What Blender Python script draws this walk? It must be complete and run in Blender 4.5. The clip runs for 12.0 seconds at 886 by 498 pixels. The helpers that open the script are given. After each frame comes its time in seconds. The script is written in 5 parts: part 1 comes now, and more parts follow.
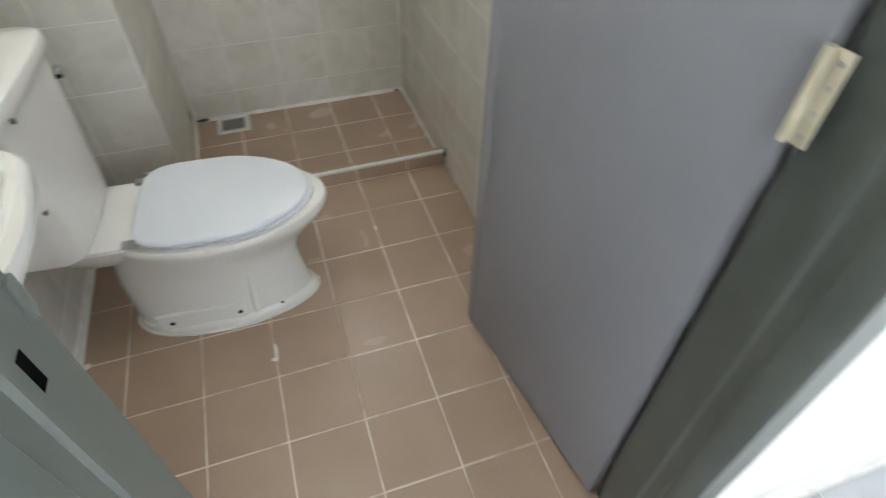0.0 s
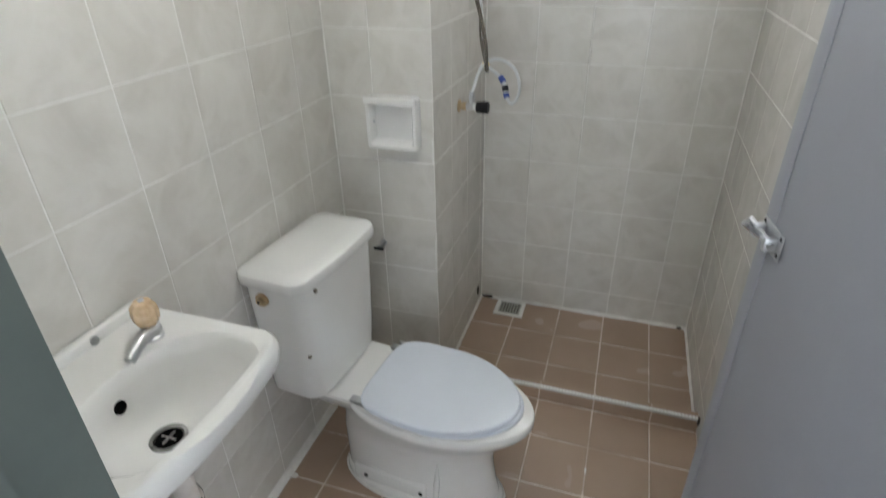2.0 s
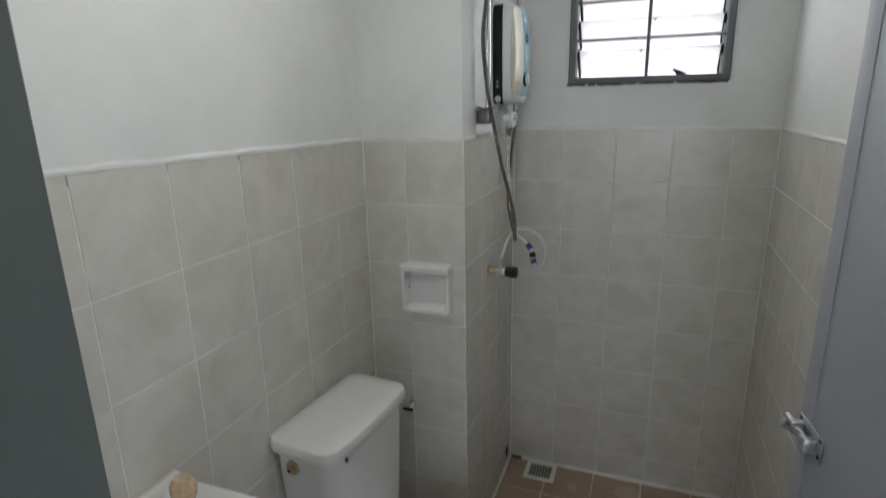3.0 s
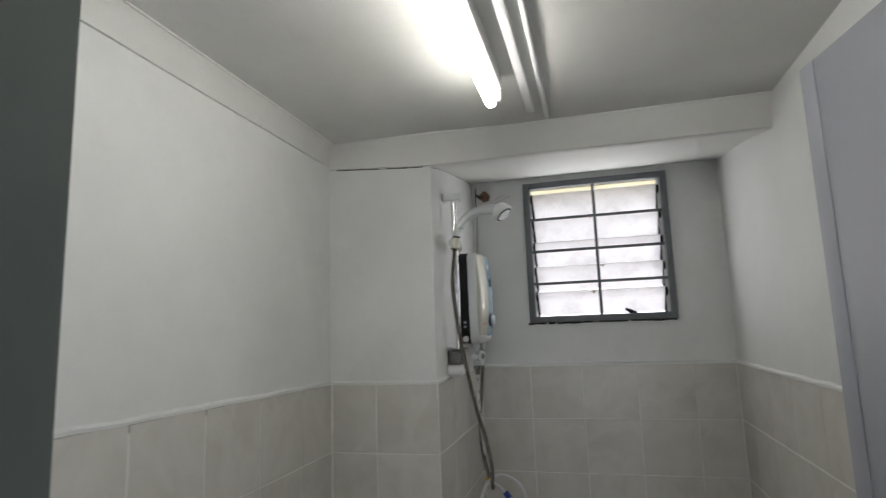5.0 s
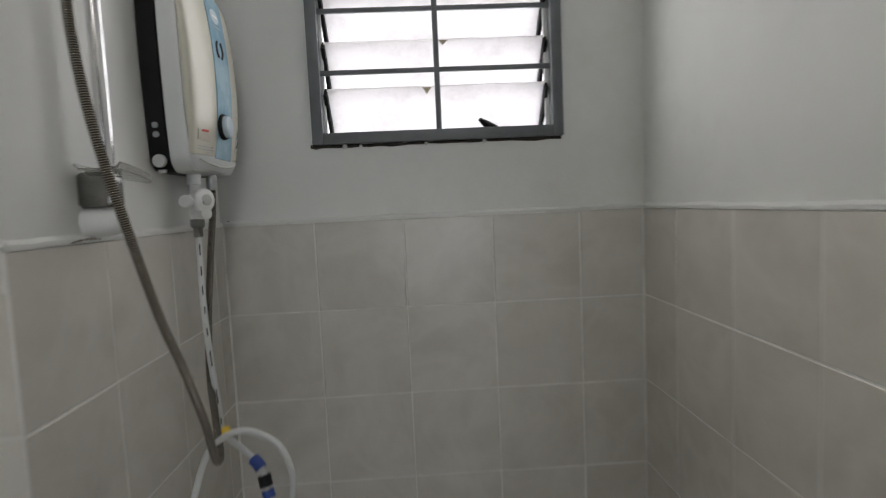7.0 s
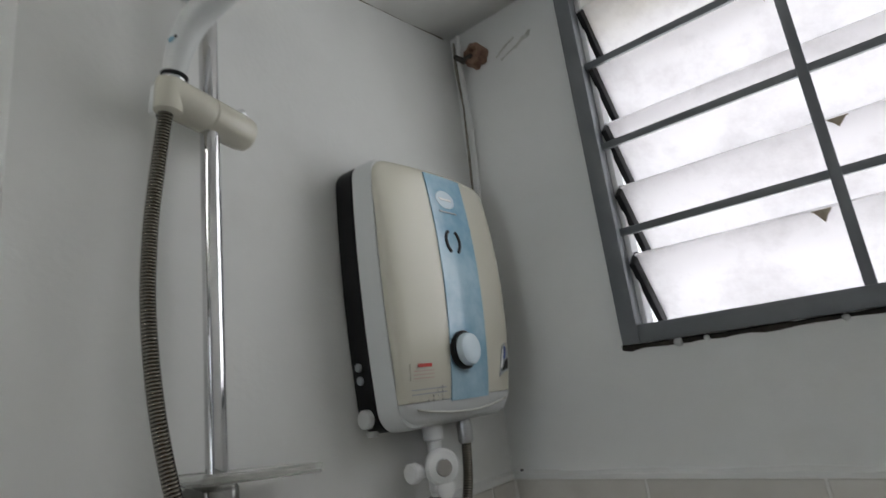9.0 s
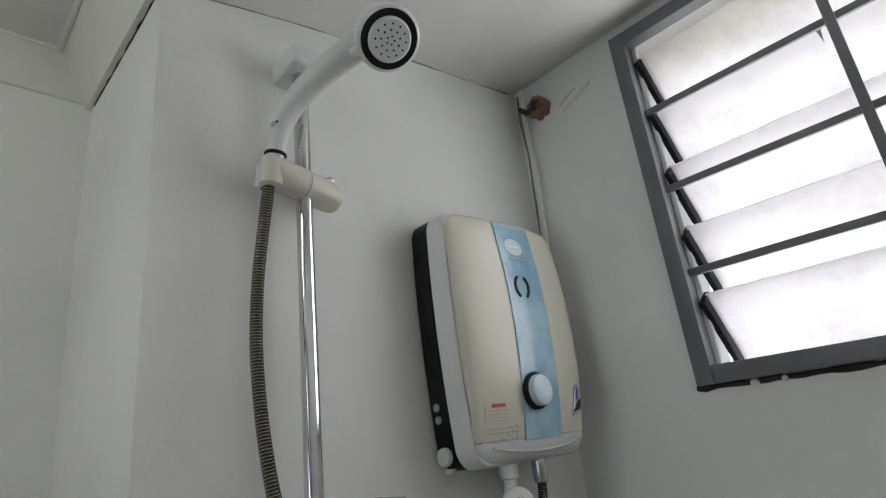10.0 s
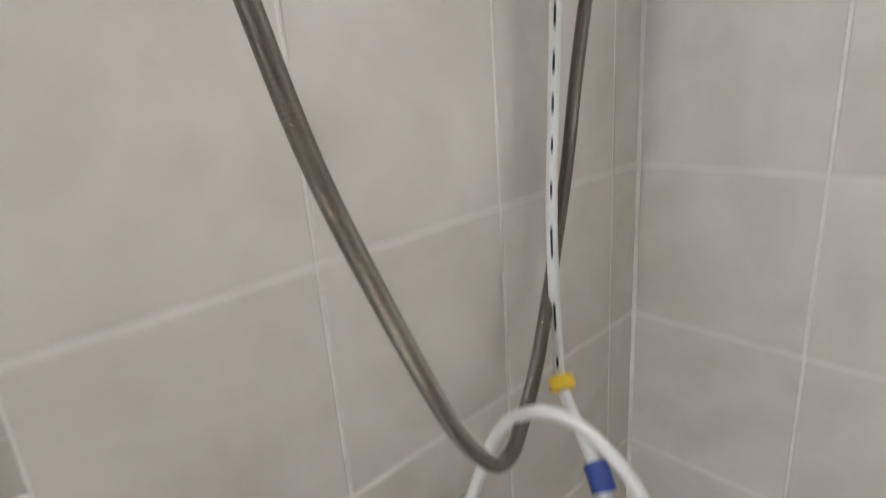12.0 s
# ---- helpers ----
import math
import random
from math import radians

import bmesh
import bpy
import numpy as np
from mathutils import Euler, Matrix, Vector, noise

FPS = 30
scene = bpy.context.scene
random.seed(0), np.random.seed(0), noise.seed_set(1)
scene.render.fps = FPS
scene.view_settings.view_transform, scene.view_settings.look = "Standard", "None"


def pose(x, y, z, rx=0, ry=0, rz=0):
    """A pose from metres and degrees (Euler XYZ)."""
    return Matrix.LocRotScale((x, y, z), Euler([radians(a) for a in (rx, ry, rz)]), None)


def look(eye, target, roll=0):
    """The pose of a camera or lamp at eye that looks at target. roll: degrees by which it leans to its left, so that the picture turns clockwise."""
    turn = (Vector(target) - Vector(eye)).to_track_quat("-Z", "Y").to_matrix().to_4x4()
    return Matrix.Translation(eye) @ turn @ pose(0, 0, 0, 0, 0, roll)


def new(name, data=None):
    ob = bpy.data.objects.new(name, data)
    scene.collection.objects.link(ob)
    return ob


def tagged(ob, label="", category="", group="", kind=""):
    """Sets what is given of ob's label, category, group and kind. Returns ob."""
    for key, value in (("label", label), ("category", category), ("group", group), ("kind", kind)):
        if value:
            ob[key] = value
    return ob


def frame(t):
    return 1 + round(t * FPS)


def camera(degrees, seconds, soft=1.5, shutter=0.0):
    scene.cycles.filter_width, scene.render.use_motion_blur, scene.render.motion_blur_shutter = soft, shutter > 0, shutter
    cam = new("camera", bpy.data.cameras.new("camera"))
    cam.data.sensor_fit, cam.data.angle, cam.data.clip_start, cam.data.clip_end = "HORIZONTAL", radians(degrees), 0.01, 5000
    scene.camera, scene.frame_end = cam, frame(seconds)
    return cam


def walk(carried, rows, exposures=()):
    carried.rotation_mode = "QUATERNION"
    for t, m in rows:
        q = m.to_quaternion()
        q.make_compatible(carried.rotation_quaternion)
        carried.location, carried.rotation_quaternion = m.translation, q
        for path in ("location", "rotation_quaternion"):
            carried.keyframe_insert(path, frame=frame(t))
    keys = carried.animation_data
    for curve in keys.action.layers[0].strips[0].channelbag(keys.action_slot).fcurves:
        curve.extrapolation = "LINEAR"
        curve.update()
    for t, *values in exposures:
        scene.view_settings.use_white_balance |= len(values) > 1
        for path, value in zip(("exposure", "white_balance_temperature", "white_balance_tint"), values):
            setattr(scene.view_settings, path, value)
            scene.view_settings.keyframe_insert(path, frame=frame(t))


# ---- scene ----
cam = camera(77.7, 12.0, soft=1.2, shutter=0.5)
EXPOSURES = [(0.0, 0.76, 6790, 6), (0.5, 1.10, 6760, 6), (0.9, 1.08, 6690, 6), (1.5, 1.0, 6540, 7), (2.1, 0.35, 6440, 8), (2.6, -0.18, 6400, 7), (3.2, -0.46, 6500, 8), (3.7, -0.60, 6540, 8), (5.5, -0.85, 6700, 10),
             (6.5, -0.62, 6780, 10), (8.5, -0.95, 6550, 9), (9.5, -0.70, 6580, 9), (10.5, -0.66, 6600, 9), (11.0, -0.45, 6640, 10), (11.5, -0.28, 6680, 12), (12.0, 0.60, 6850, 14)]
PATH = [
    (0, (0.356, -1.108, 1.358), (0.821, 0.200, -0.081), 1.1),
    (0.2, (0.374, -1.076, 1.370), (0.684, 0.280, -0.085), 0.3),
    (0.5, (0.396, -1.041, 1.412), (0.514, 0.365, -0.007), -0.8),
    (1, (0.515, -0.982, 1.448), (0.325, 0.499, 0.118), -1.8),
    (1.5, (0.562, -0.968, 1.478), (0.152, 0.587, 0.29), -1.6),
    (2, (0.558, -0.992, 1.534), (0.002, 0.658, 0.549), -1.2),
    (2.5, (0.55, -1.008, 1.591), (-0.08, 0.735, 0.84), -1.2),
    (3, (0.54, -1.024, 1.629), (-0.145, 0.781, 1.108), -1.2),
    (3.5, (0.532, -1.047, 1.645), (-0.194, 0.804, 1.429), -1.9),
    (3.7, (0.541, -1.054, 1.665), (-0.208, 0.798, 1.568), -2.2),
    (5.3, (0.452, -1.011, 1.67), (0.088, 0.934, 1.966), -2.3),
    (5.5, (0.455, -0.935, 1.638), (0.2, 1.036, 1.865), -2.5),
    (6, (0.475, -0.695, 1.587), (0.412, 1.304, 1.626), -2.5),
    (6.5, (0.458, -0.378, 1.525), (0.525, 1.617, 1.403), -2.3),
    (6.7, (0.44, -0.226, 1.527), (0.561, 1.763, 1.356), -2.1),
    (8.3, (0.478, 0.413, 1.638), (-0.279, 2.251, 1.859), -8.3),
    (8.5, (0.479, 0.439, 1.646), (-0.459, 2.171, 1.988), -8.0),
    (9, (0.508, 0.463, 1.652), (-0.679, 1.996, 2.144), -7.3),
    (9.5, (0.537, 0.447, 1.653), (-0.759, 1.838, 2.274), -7.2),
    (10, (0.545, 0.427, 1.65), (-0.794, 1.762, 2.302), -6.9),
    (10.5, (0.518, 0.435, 1.636), (-0.873, 1.778, 2.147), -6.4),
    (11, (0.469, 0.458, 1.603), (-0.954, 1.847, 1.817), -5.2),
    (11.5, (0.404, 0.497, 1.549), (-0.997, 1.912, 1.369), -4.2),
    (11.7, (0.39, 0.522, 1.52), (-1.03, 1.87, 1.12), -3.7),
    (11.8, (0.375, 0.538, 1.497), (-1.055, 1.85, 1.018), -3.8),
    (12, (0.347, 0.568, 1.431), (-1.069, 1.848, 0.836), -4.4),
]
walk(cam, [(t, look(eye, target, roll)) for t, eye, target, roll in PATH], EXPOSURES)

# ---- light and surroundings ----
world = bpy.data.worlds.new("world")
scene.world = world
world.use_nodes = True
wn = world.node_tree.nodes
sky = wn.new("ShaderNodeTexSky")
sky.sky_type = "NISHITA"
sky.sun_disc = False
sky.sun_elevation = radians(50)
sky.sun_rotation = radians(200)
wn["Background"].inputs["Strength"].default_value = 0.1
world.node_tree.links.new(sky.outputs["Color"], wn["Background"].inputs["Color"])
sun = new("sun", bpy.data.lights.new("sun", "SUN"))
sun.data.energy = 1.0
sun.data.angle = radians(12)
sun.data.color = (1.0, 0.96, 0.9)
sun.matrix_world = look((2, -4, 6), (0, 0, 0))

TUBE_POWER = 42.0
SKY_GLOW = 2.4
HALL_GLOW = 3.3

# daylight through the window
daylight = new("window_daylight", bpy.data.lights.new("window_daylight", "AREA"))
daylight.data.shape = "RECTANGLE"
daylight.data.size, daylight.data.size_y = 0.46, 0.48
daylight.data.energy = 2.7
daylight.data.color = (0.97, 0.98, 1.0)
daylight.matrix_world = look((0.499, 1.2165, 1.963), (0.499, 0.0, 1.963))

# ---- materials ----


def material(name, color=(0.8, 0.8, 0.8), rough=0.5, metal=0.0):
    m = bpy.data.materials.new(name)
    m.use_nodes = True
    b = m.node_tree.nodes["Principled BSDF"]
    b.inputs["Base Color"].default_value = (*color, 1)
    b.inputs["Roughness"].default_value = rough
    b.inputs["Metallic"].default_value = metal
    return m


def node(m, kind, **values):
    n = m.node_tree.nodes.new(kind)
    for key, value in values.items():
        n.inputs[key.replace("_", " ")].default_value = value
    return n


def wire(m, a, b):
    m.node_tree.links.new(a, b)


def coords(m, spread=0.0):
    """Object-space coordinates; spread moves each piece to another part of the pattern."""
    tc = node(m, "ShaderNodeTexCoord")
    if not spread:
        return tc.outputs["Object"]
    info = node(m, "ShaderNodeObjectInfo")
    mul = node(m, "ShaderNodeVectorMath")
    mul.operation = "SCALE"
    mul.inputs[0].default_value = (1.0, 1.7, 2.3)
    add = node(m, "ShaderNodeVectorMath")
    scale = node(m, "ShaderNodeMath")
    scale.operation = "MULTIPLY"
    scale.inputs[1].default_value = spread
    wire(m, info.outputs["Random"], scale.inputs[0])
    wire(m, scale.outputs[0], mul.inputs["Scale"])
    wire(m, tc.outputs["Object"], add.inputs[0])
    wire(m, mul.outputs[0], add.inputs[1])
    return add.outputs[0]


def surface(name, low, high, rough=(0.4, 0.6), scale=8.0, detail=6.0, grain=90.0, bump=0.1, depth=0.002, spread=0.0,
            metal=0.0, stain=None, stain_scale=2.0, coat=0.0, cover=(0.55, 0.8, 0.6)):
    """A painted, fired or moulded surface: two colours mixed by coarse noise, fine grain in gloss and relief, soft stains."""
    m = material(name, low, rough[0], metal)
    b = m.node_tree.nodes["Principled BSDF"]
    where = coords(m, spread)
    n1 = node(m, "ShaderNodeTexNoise", Scale=scale, Detail=detail, Roughness=0.6)
    n2 = node(m, "ShaderNodeTexNoise", Scale=grain, Detail=3.0)
    wire(m, where, n1.inputs["Vector"])
    wire(m, where, n2.inputs["Vector"])
    ramp = node(m, "ShaderNodeValToRGB")
    ramp.color_ramp.elements[0].position, ramp.color_ramp.elements[1].position = 0.35, 0.65
    ramp.color_ramp.elements[0].color = (*low, 1)
    ramp.color_ramp.elements[1].color = (*high, 1)
    wire(m, n1.outputs["Fac"], ramp.inputs["Fac"])
    color = ramp.outputs["Color"]
    if stain:
        n3 = node(m, "ShaderNodeTexNoise", Scale=stain_scale, Detail=8.0, Roughness=0.65)
        wire(m, where, n3.inputs["Vector"])
        spot = node(m, "ShaderNodeMapRange")
        spot.inputs["From Min"].default_value, spot.inputs["From Max"].default_value = cover[:2]
        spot.inputs["To Max"].default_value = cover[2]
        wire(m, n3.outputs["Fac"], spot.inputs["Value"])
        mix = node(m, "ShaderNodeMix")
        mix.data_type = "RGBA"
        mix.inputs["B"].default_value = (*stain, 1)
        mix.inputs[7].default_value = (*stain, 1)
        wire(m, spot.outputs["Result"], mix.inputs[0])
        wire(m, color, mix.inputs[6])
        color = mix.outputs[2]
    wire(m, color, b.inputs["Base Color"])
    r = node(m, "ShaderNodeMapRange")
    r.inputs["To Min"].default_value, r.inputs["To Max"].default_value = rough
    wire(m, n1.outputs["Fac"], r.inputs["Value"])
    wire(m, r.outputs["Result"], b.inputs["Roughness"])
    bp = node(m, "ShaderNodeBump", Strength=bump, Distance=depth)
    wire(m, n2.outputs["Fac"], bp.inputs["Height"])
    wire(m, bp.outputs["Normal"], b.inputs["Normal"])
    b.inputs["Coat Weight"].default_value = coat
    return m


def glow(name, color, strength):
    m = material(name, color, 0.5)
    b = m.node_tree.nodes["Principled BSDF"]
    b.inputs["Emission Color"].default_value = (*color, 1)
    b.inputs["Emission Strength"].default_value = strength
    return m


def marbled_tile(name, base, vein, dark, rough):
    """A glazed tile with soft cloudy veins, each piece cut from another part of the pattern."""
    m = material(name, base, rough)
    b = m.node_tree.nodes["Principled BSDF"]
    where = coords(m, 37.0)
    cloud = node(m, "ShaderNodeTexNoise", Scale=6.0, Detail=5.0, Roughness=0.6, Distortion=0.5)
    veins = node(m, "ShaderNodeTexNoise", Scale=5.0, Detail=4.0, Roughness=0.55, Distortion=0.6)
    wire(m, where, cloud.inputs["Vector"])
    wire(m, where, veins.inputs["Vector"])
    ramp = node(m, "ShaderNodeValToRGB")
    e = ramp.color_ramp.elements
    e[0].position, e[1].position = 0.3, 0.7
    e[0].color, e[1].color = (*dark, 1), (*base, 1)
    wire(m, cloud.outputs["Fac"], ramp.inputs["Fac"])
    band = node(m, "ShaderNodeValToRGB")
    k = band.color_ramp.elements
    k[0].position, k[1].position = 0.40, 0.60
    k[0].color, k[1].color = (0, 0, 0, 1), (0, 0, 0, 1)
    mid = k.new(0.5)
    mid.color = (0.4, 0.4, 0.4, 1)
    wire(m, veins.outputs["Fac"], band.inputs["Fac"])
    mix = node(m, "ShaderNodeMix")
    mix.data_type = "RGBA"
    mix.inputs[7].default_value = (*vein, 1)
    wire(m, band.outputs["Color"], mix.inputs[0])
    wire(m, ramp.outputs["Color"], mix.inputs[6])
    wire(m, mix.outputs[2], b.inputs["Base Color"])
    fine = node(m, "ShaderNodeTexNoise", Scale=30.0, Detail=2.0)
    wire(m, where, fine.inputs["Vector"])
    bp = node(m, "ShaderNodeBump", Strength=0.06, Distance=0.003)
    wire(m, fine.outputs["Fac"], bp.inputs["Height"])
    wire(m, bp.outputs["Normal"], b.inputs["Normal"])
    return m


def corrugated(name, color, period, rough):
    """Bright metal hose: fine rings along the hose, by the UV's v in metres."""
    m = material(name, color, rough, 1.0)
    b = m.node_tree.nodes["Principled BSDF"]
    uv = node(m, "ShaderNodeTexCoord")
    w = node(m, "ShaderNodeTexWave", Scale=0.31416 / period, Distortion=0.0)
    w.bands_direction = "Y"
    wire(m, uv.outputs["UV"], w.inputs["Vector"])
    bp = node(m, "ShaderNodeBump", Strength=0.9, Distance=0.0015)
    wire(m, w.outputs["Fac"], bp.inputs["Height"])
    wire(m, bp.outputs["Normal"], b.inputs["Normal"])
    # Groove shade is put into the colour: nearly black between the rings.
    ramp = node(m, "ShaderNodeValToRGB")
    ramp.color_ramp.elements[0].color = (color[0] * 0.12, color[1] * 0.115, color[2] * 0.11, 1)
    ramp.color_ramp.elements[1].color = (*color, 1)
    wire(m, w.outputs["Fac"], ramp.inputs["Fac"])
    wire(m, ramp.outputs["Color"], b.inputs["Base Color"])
    return m


PAINT = surface("wall_paint", (0.70, 0.71, 0.70), (0.76, 0.77, 0.76), (0.55, 0.75), 3.0, 6, 140, 0.18, 0.002,
                stain=(0.58, 0.58, 0.55), stain_scale=2.2)
CEIL = surface("ceiling_paint", (0.64, 0.64, 0.62), (0.72, 0.72, 0.70), (0.6, 0.8), 2.5, 6, 120, 0.2, 0.002,
               stain=(0.52, 0.50, 0.46), stain_scale=1.8)
TILE = marbled_tile("glazed_wall_tile", (0.648, 0.627, 0.586), (0.708, 0.690, 0.654), (0.555, 0.533, 0.490), 0.26)
GROUT = surface("wall_grout", (0.66, 0.65, 0.62), (0.78, 0.77, 0.74), (0.8, 0.95), 20, 5, 200, 0.3, 0.002)
FLOOR = surface("brown_floor_tile", (0.350, 0.254, 0.190), (0.385, 0.284, 0.216), (0.22, 0.30), 4, 2, 260, 0.12, 0.001, 41.0)
FGROUT = surface("floor_grout", (0.58, 0.47, 0.38), (0.74, 0.66, 0.57), (0.75, 0.95), 9, 7, 160, 0.4, 0.002,
                 stain=(0.36, 0.27, 0.2), stain_scale=3.5, cover=(0.46, 0.60, 0.85))
CERAMIC = surface("white_ceramic", (0.77, 0.765, 0.75), (0.80, 0.795, 0.78), (0.08, 0.14), 4, 3, 40, 0.02, 0.001, coat=0.3)
SEAT = surface("white_seat_plastic", (0.67, 0.71, 0.78), (0.70, 0.74, 0.81), (0.22, 0.30), 5, 3, 120, 0.03, 0.001)
DOORP = surface("grey_door_paint", (0.258, 0.266, 0.304), (0.283, 0.290, 0.328), (0.4, 0.52), 3, 5, 220, 0.12, 0.001,
                stain=(0.235, 0.239, 0.266), stain_scale=1.2)
FRAMEP = surface("green_grey_frame_paint", (0.090, 0.106, 0.097), (0.110, 0.127, 0.116), (0.25, 0.38), 6, 5, 120, 0.12, 0.001,
                 stain=(0.08, 0.097, 0.09), stain_scale=6.0)
WINP = surface("dark_grey_window_paint", (0.11, 0.12, 0.13), (0.145, 0.155, 0.165), (0.35, 0.55), 12, 5, 200, 0.2, 0.001)
CHROME = surface("chrome", (0.62, 0.62, 0.63), (0.75, 0.75, 0.76), (0.06, 0.14), 12, 3, 80, 0.03, 0.001, metal=1.0)
DULL = surface("dull_chrome", (0.42, 0.43, 0.44), (0.56, 0.57, 0.58), (0.25, 0.4), 30, 4, 150, 0.1, 0.001, metal=1.0)
# Chrome with dark reflections put into its colour; the dull drain shares it.
DARKMETAL = surface("dark_chrome", (0.20, 0.20, 0.19), (0.32, 0.32, 0.31), (0.16, 0.3), 25, 4, 150, 0.1, 0.001, metal=1.0)
# Black without gloss: flat pieces of it stand in for shade inside holes.
HOLE = material("dark_hole", (0.004, 0.004, 0.004), 1.0)
HOLE.node_tree.nodes["Principled BSDF"].inputs["Specular IOR Level"].default_value = 0.0
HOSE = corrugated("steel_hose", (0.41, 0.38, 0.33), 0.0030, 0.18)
BLACK = surface("black_plastic", (0.007, 0.007, 0.0075), (0.013, 0.013, 0.014), (0.38, 0.55), 20, 3, 200, 0.05, 0.001)
STAINED = surface("stained_white_plastic", (0.56, 0.51, 0.46), (0.70, 0.66, 0.62), (0.3, 0.5), 18, 5, 160, 0.08, 0.001)
BLACK.node_tree.nodes["Principled BSDF"].inputs["Specular IOR Level"].default_value = 0.2
CREAM = surface("cream_plastic", (0.575, 0.56, 0.475), (0.60, 0.585, 0.50), (0.20, 0.30), 5, 3, 200, 0.03, 0.001)
PALE = surface("pale_grey_plastic", (0.60, 0.62, 0.62), (0.66, 0.68, 0.68), (0.25, 0.35), 6, 4, 200, 0.03, 0.001)
WHITE = surface("white_plastic", (0.72, 0.73, 0.73), (0.78, 0.79, 0.79), (0.25, 0.38), 9, 4, 160, 0.04, 0.001)
# The stripe's wavy reflections are put into the colour as lighter and darker blue.
SKYBLUE = surface("pale_blue_plastic", (0.21, 0.38, 0.51), (0.38, 0.54, 0.64), (0.10, 0.2), 16, 4, 200, 0.02, 0.001)
KNOBBLUE = surface("pale_blue_knob", (0.55, 0.66, 0.73), (0.60, 0.71, 0.78), (0.22, 0.3), 9, 4, 200, 0.02, 0.001)
BRASS = surface("worn_brass", (0.42, 0.31, 0.19), (0.54, 0.42, 0.27), (0.3, 0.5), 40, 5, 150, 0.1, 0.001, metal=0.9)
AMBER = surface("amber_plastic", (0.55, 0.38, 0.22), (0.72, 0.55, 0.36), (0.1, 0.2), 60, 4, 150, 0.05, 0.001, coat=0.5)
YELLOW = surface("yellow_plastic", (0.80, 0.55, 0.03), (0.85, 0.62, 0.05), (0.35, 0.5), 30, 3, 150, 0.05, 0.001)
BLUE = surface("blue_label", (0.015, 0.045, 0.24), (0.02, 0.06, 0.30), (0.3, 0.45), 30, 3, 150, 0.05, 0.001)
RED = surface("red_print", (0.55, 0.06, 0.05), (0.6, 0.09, 0.08), (0.35, 0.45), 30, 3, 150, 0.02, 0.001)
PINK = surface("faded_red_print", (0.50, 0.36, 0.31), (0.54, 0.40, 0.35), (0.35, 0.45), 30, 3, 150, 0.02, 0.001)
INK = surface("grey_print", (0.32, 0.35, 0.38), (0.36, 0.39, 0.42), (0.35, 0.45), 30, 3, 150, 0.02, 0.001)
DIRT = surface("dark_dirt", (0.02, 0.017, 0.014), (0.06, 0.05, 0.04), (0.8, 0.95), 60, 5, 200, 0.4, 0.003)
MOULD = surface("grey_plaster_patch", (0.50, 0.50, 0.46), (0.62, 0.62, 0.58), (0.8, 0.95), 40, 5, 200, 0.4, 0.003)
LINE = surface("brown_grey_crack", (0.13, 0.115, 0.09), (0.30, 0.28, 0.23), (0.8, 0.95), 60, 5, 200, 0.4, 0.003)
CLAY = surface("red_brown_clay", (0.17, 0.09, 0.06), (0.29, 0.18, 0.125), (0.7, 0.9), 60, 5, 200, 0.4, 0.003)
HINGE = surface("cream_painted_hinge", (0.55, 0.50, 0.38), (0.65, 0.60, 0.46), (0.4, 0.55), 30, 4, 200, 0.15, 0.001)
GRATE = surface("grey_grate", (0.26, 0.265, 0.235), (0.38, 0.375, 0.34), (0.4, 0.6), 60, 4, 200, 0.2, 0.001, metal=0.2)
HALLTILE = surface("white_hall_tile", (0.34, 0.35, 0.37), (0.39, 0.40, 0.42), (0.12, 0.2), 4, 4, 200, 0.02, 0.001, 23.0)
HALLPAINT = surface("hall_paint", (0.66, 0.66, 0.65), (0.72, 0.72, 0.71), (0.5, 0.7), 3, 5, 120, 0.15, 0.002)
TUBEGLOW = glow("lit_tube", (1.0, 0.99, 0.95), TUBE_POWER)
SKYGLOW = glow("bright_sky", (0.97, 0.96, 1.0), SKY_GLOW)
HALLGLOW = glow("hall_daylight", (0.90, 0.94, 1.0), HALL_GLOW)

FROST = material("frosted_glass", (0.93, 0.94, 0.95), 0.36)
fb = FROST.node_tree.nodes["Principled BSDF"]
fb.inputs["Transmission Weight"].default_value = 0.9
fb.inputs["IOR"].default_value = 1.3
fn = node(FROST, "ShaderNodeTexNoise", Scale=13.0, Detail=9.0, Roughness=0.72)
wire(FROST, coords(FROST, 13.0), fn.inputs["Vector"])
fr = node(FROST, "ShaderNodeValToRGB")
fr.color_ramp.elements[0].position, fr.color_ramp.elements[1].position = 0.48, 0.74
fr.color_ramp.elements[0].color, fr.color_ramp.elements[1].color = (0.90, 0.89, 0.89, 1), (0.72, 0.705, 0.70, 1)
wire(FROST, fn.outputs["Fac"], fr.inputs["Fac"])
wire(FROST, fr.outputs["Color"], fb.inputs["Base Color"])
ft = node(FROST, "ShaderNodeBsdfTranslucent")
wire(FROST, fr.outputs["Color"], ft.inputs["Color"])
fm = node(FROST, "ShaderNodeMixShader", Fac=0.3)
wire(FROST, ft.outputs[0], fm.inputs[1])
wire(FROST, fb.outputs[0], fm.inputs[2])
wire(FROST, fm.outputs[0], FROST.node_tree.nodes["Material Output"].inputs["Surface"])

FILM = material("yellowed_film", (0.78, 0.72, 0.50), 0.4)
FILM.node_tree.nodes["Principled BSDF"].inputs["Transmission Weight"].default_value = 0.8
FILM.node_tree.nodes["Principled BSDF"].inputs["IOR"].default_value = 1.1

CLEAR = material("clear_plastic", (0.86, 0.87, 0.84), 0.12)
cb = CLEAR.node_tree.nodes["Principled BSDF"]
cb.inputs["Transmission Weight"].default_value = 0.8
cb.inputs["IOR"].default_value = 1.35

# ---- mesh helpers ----


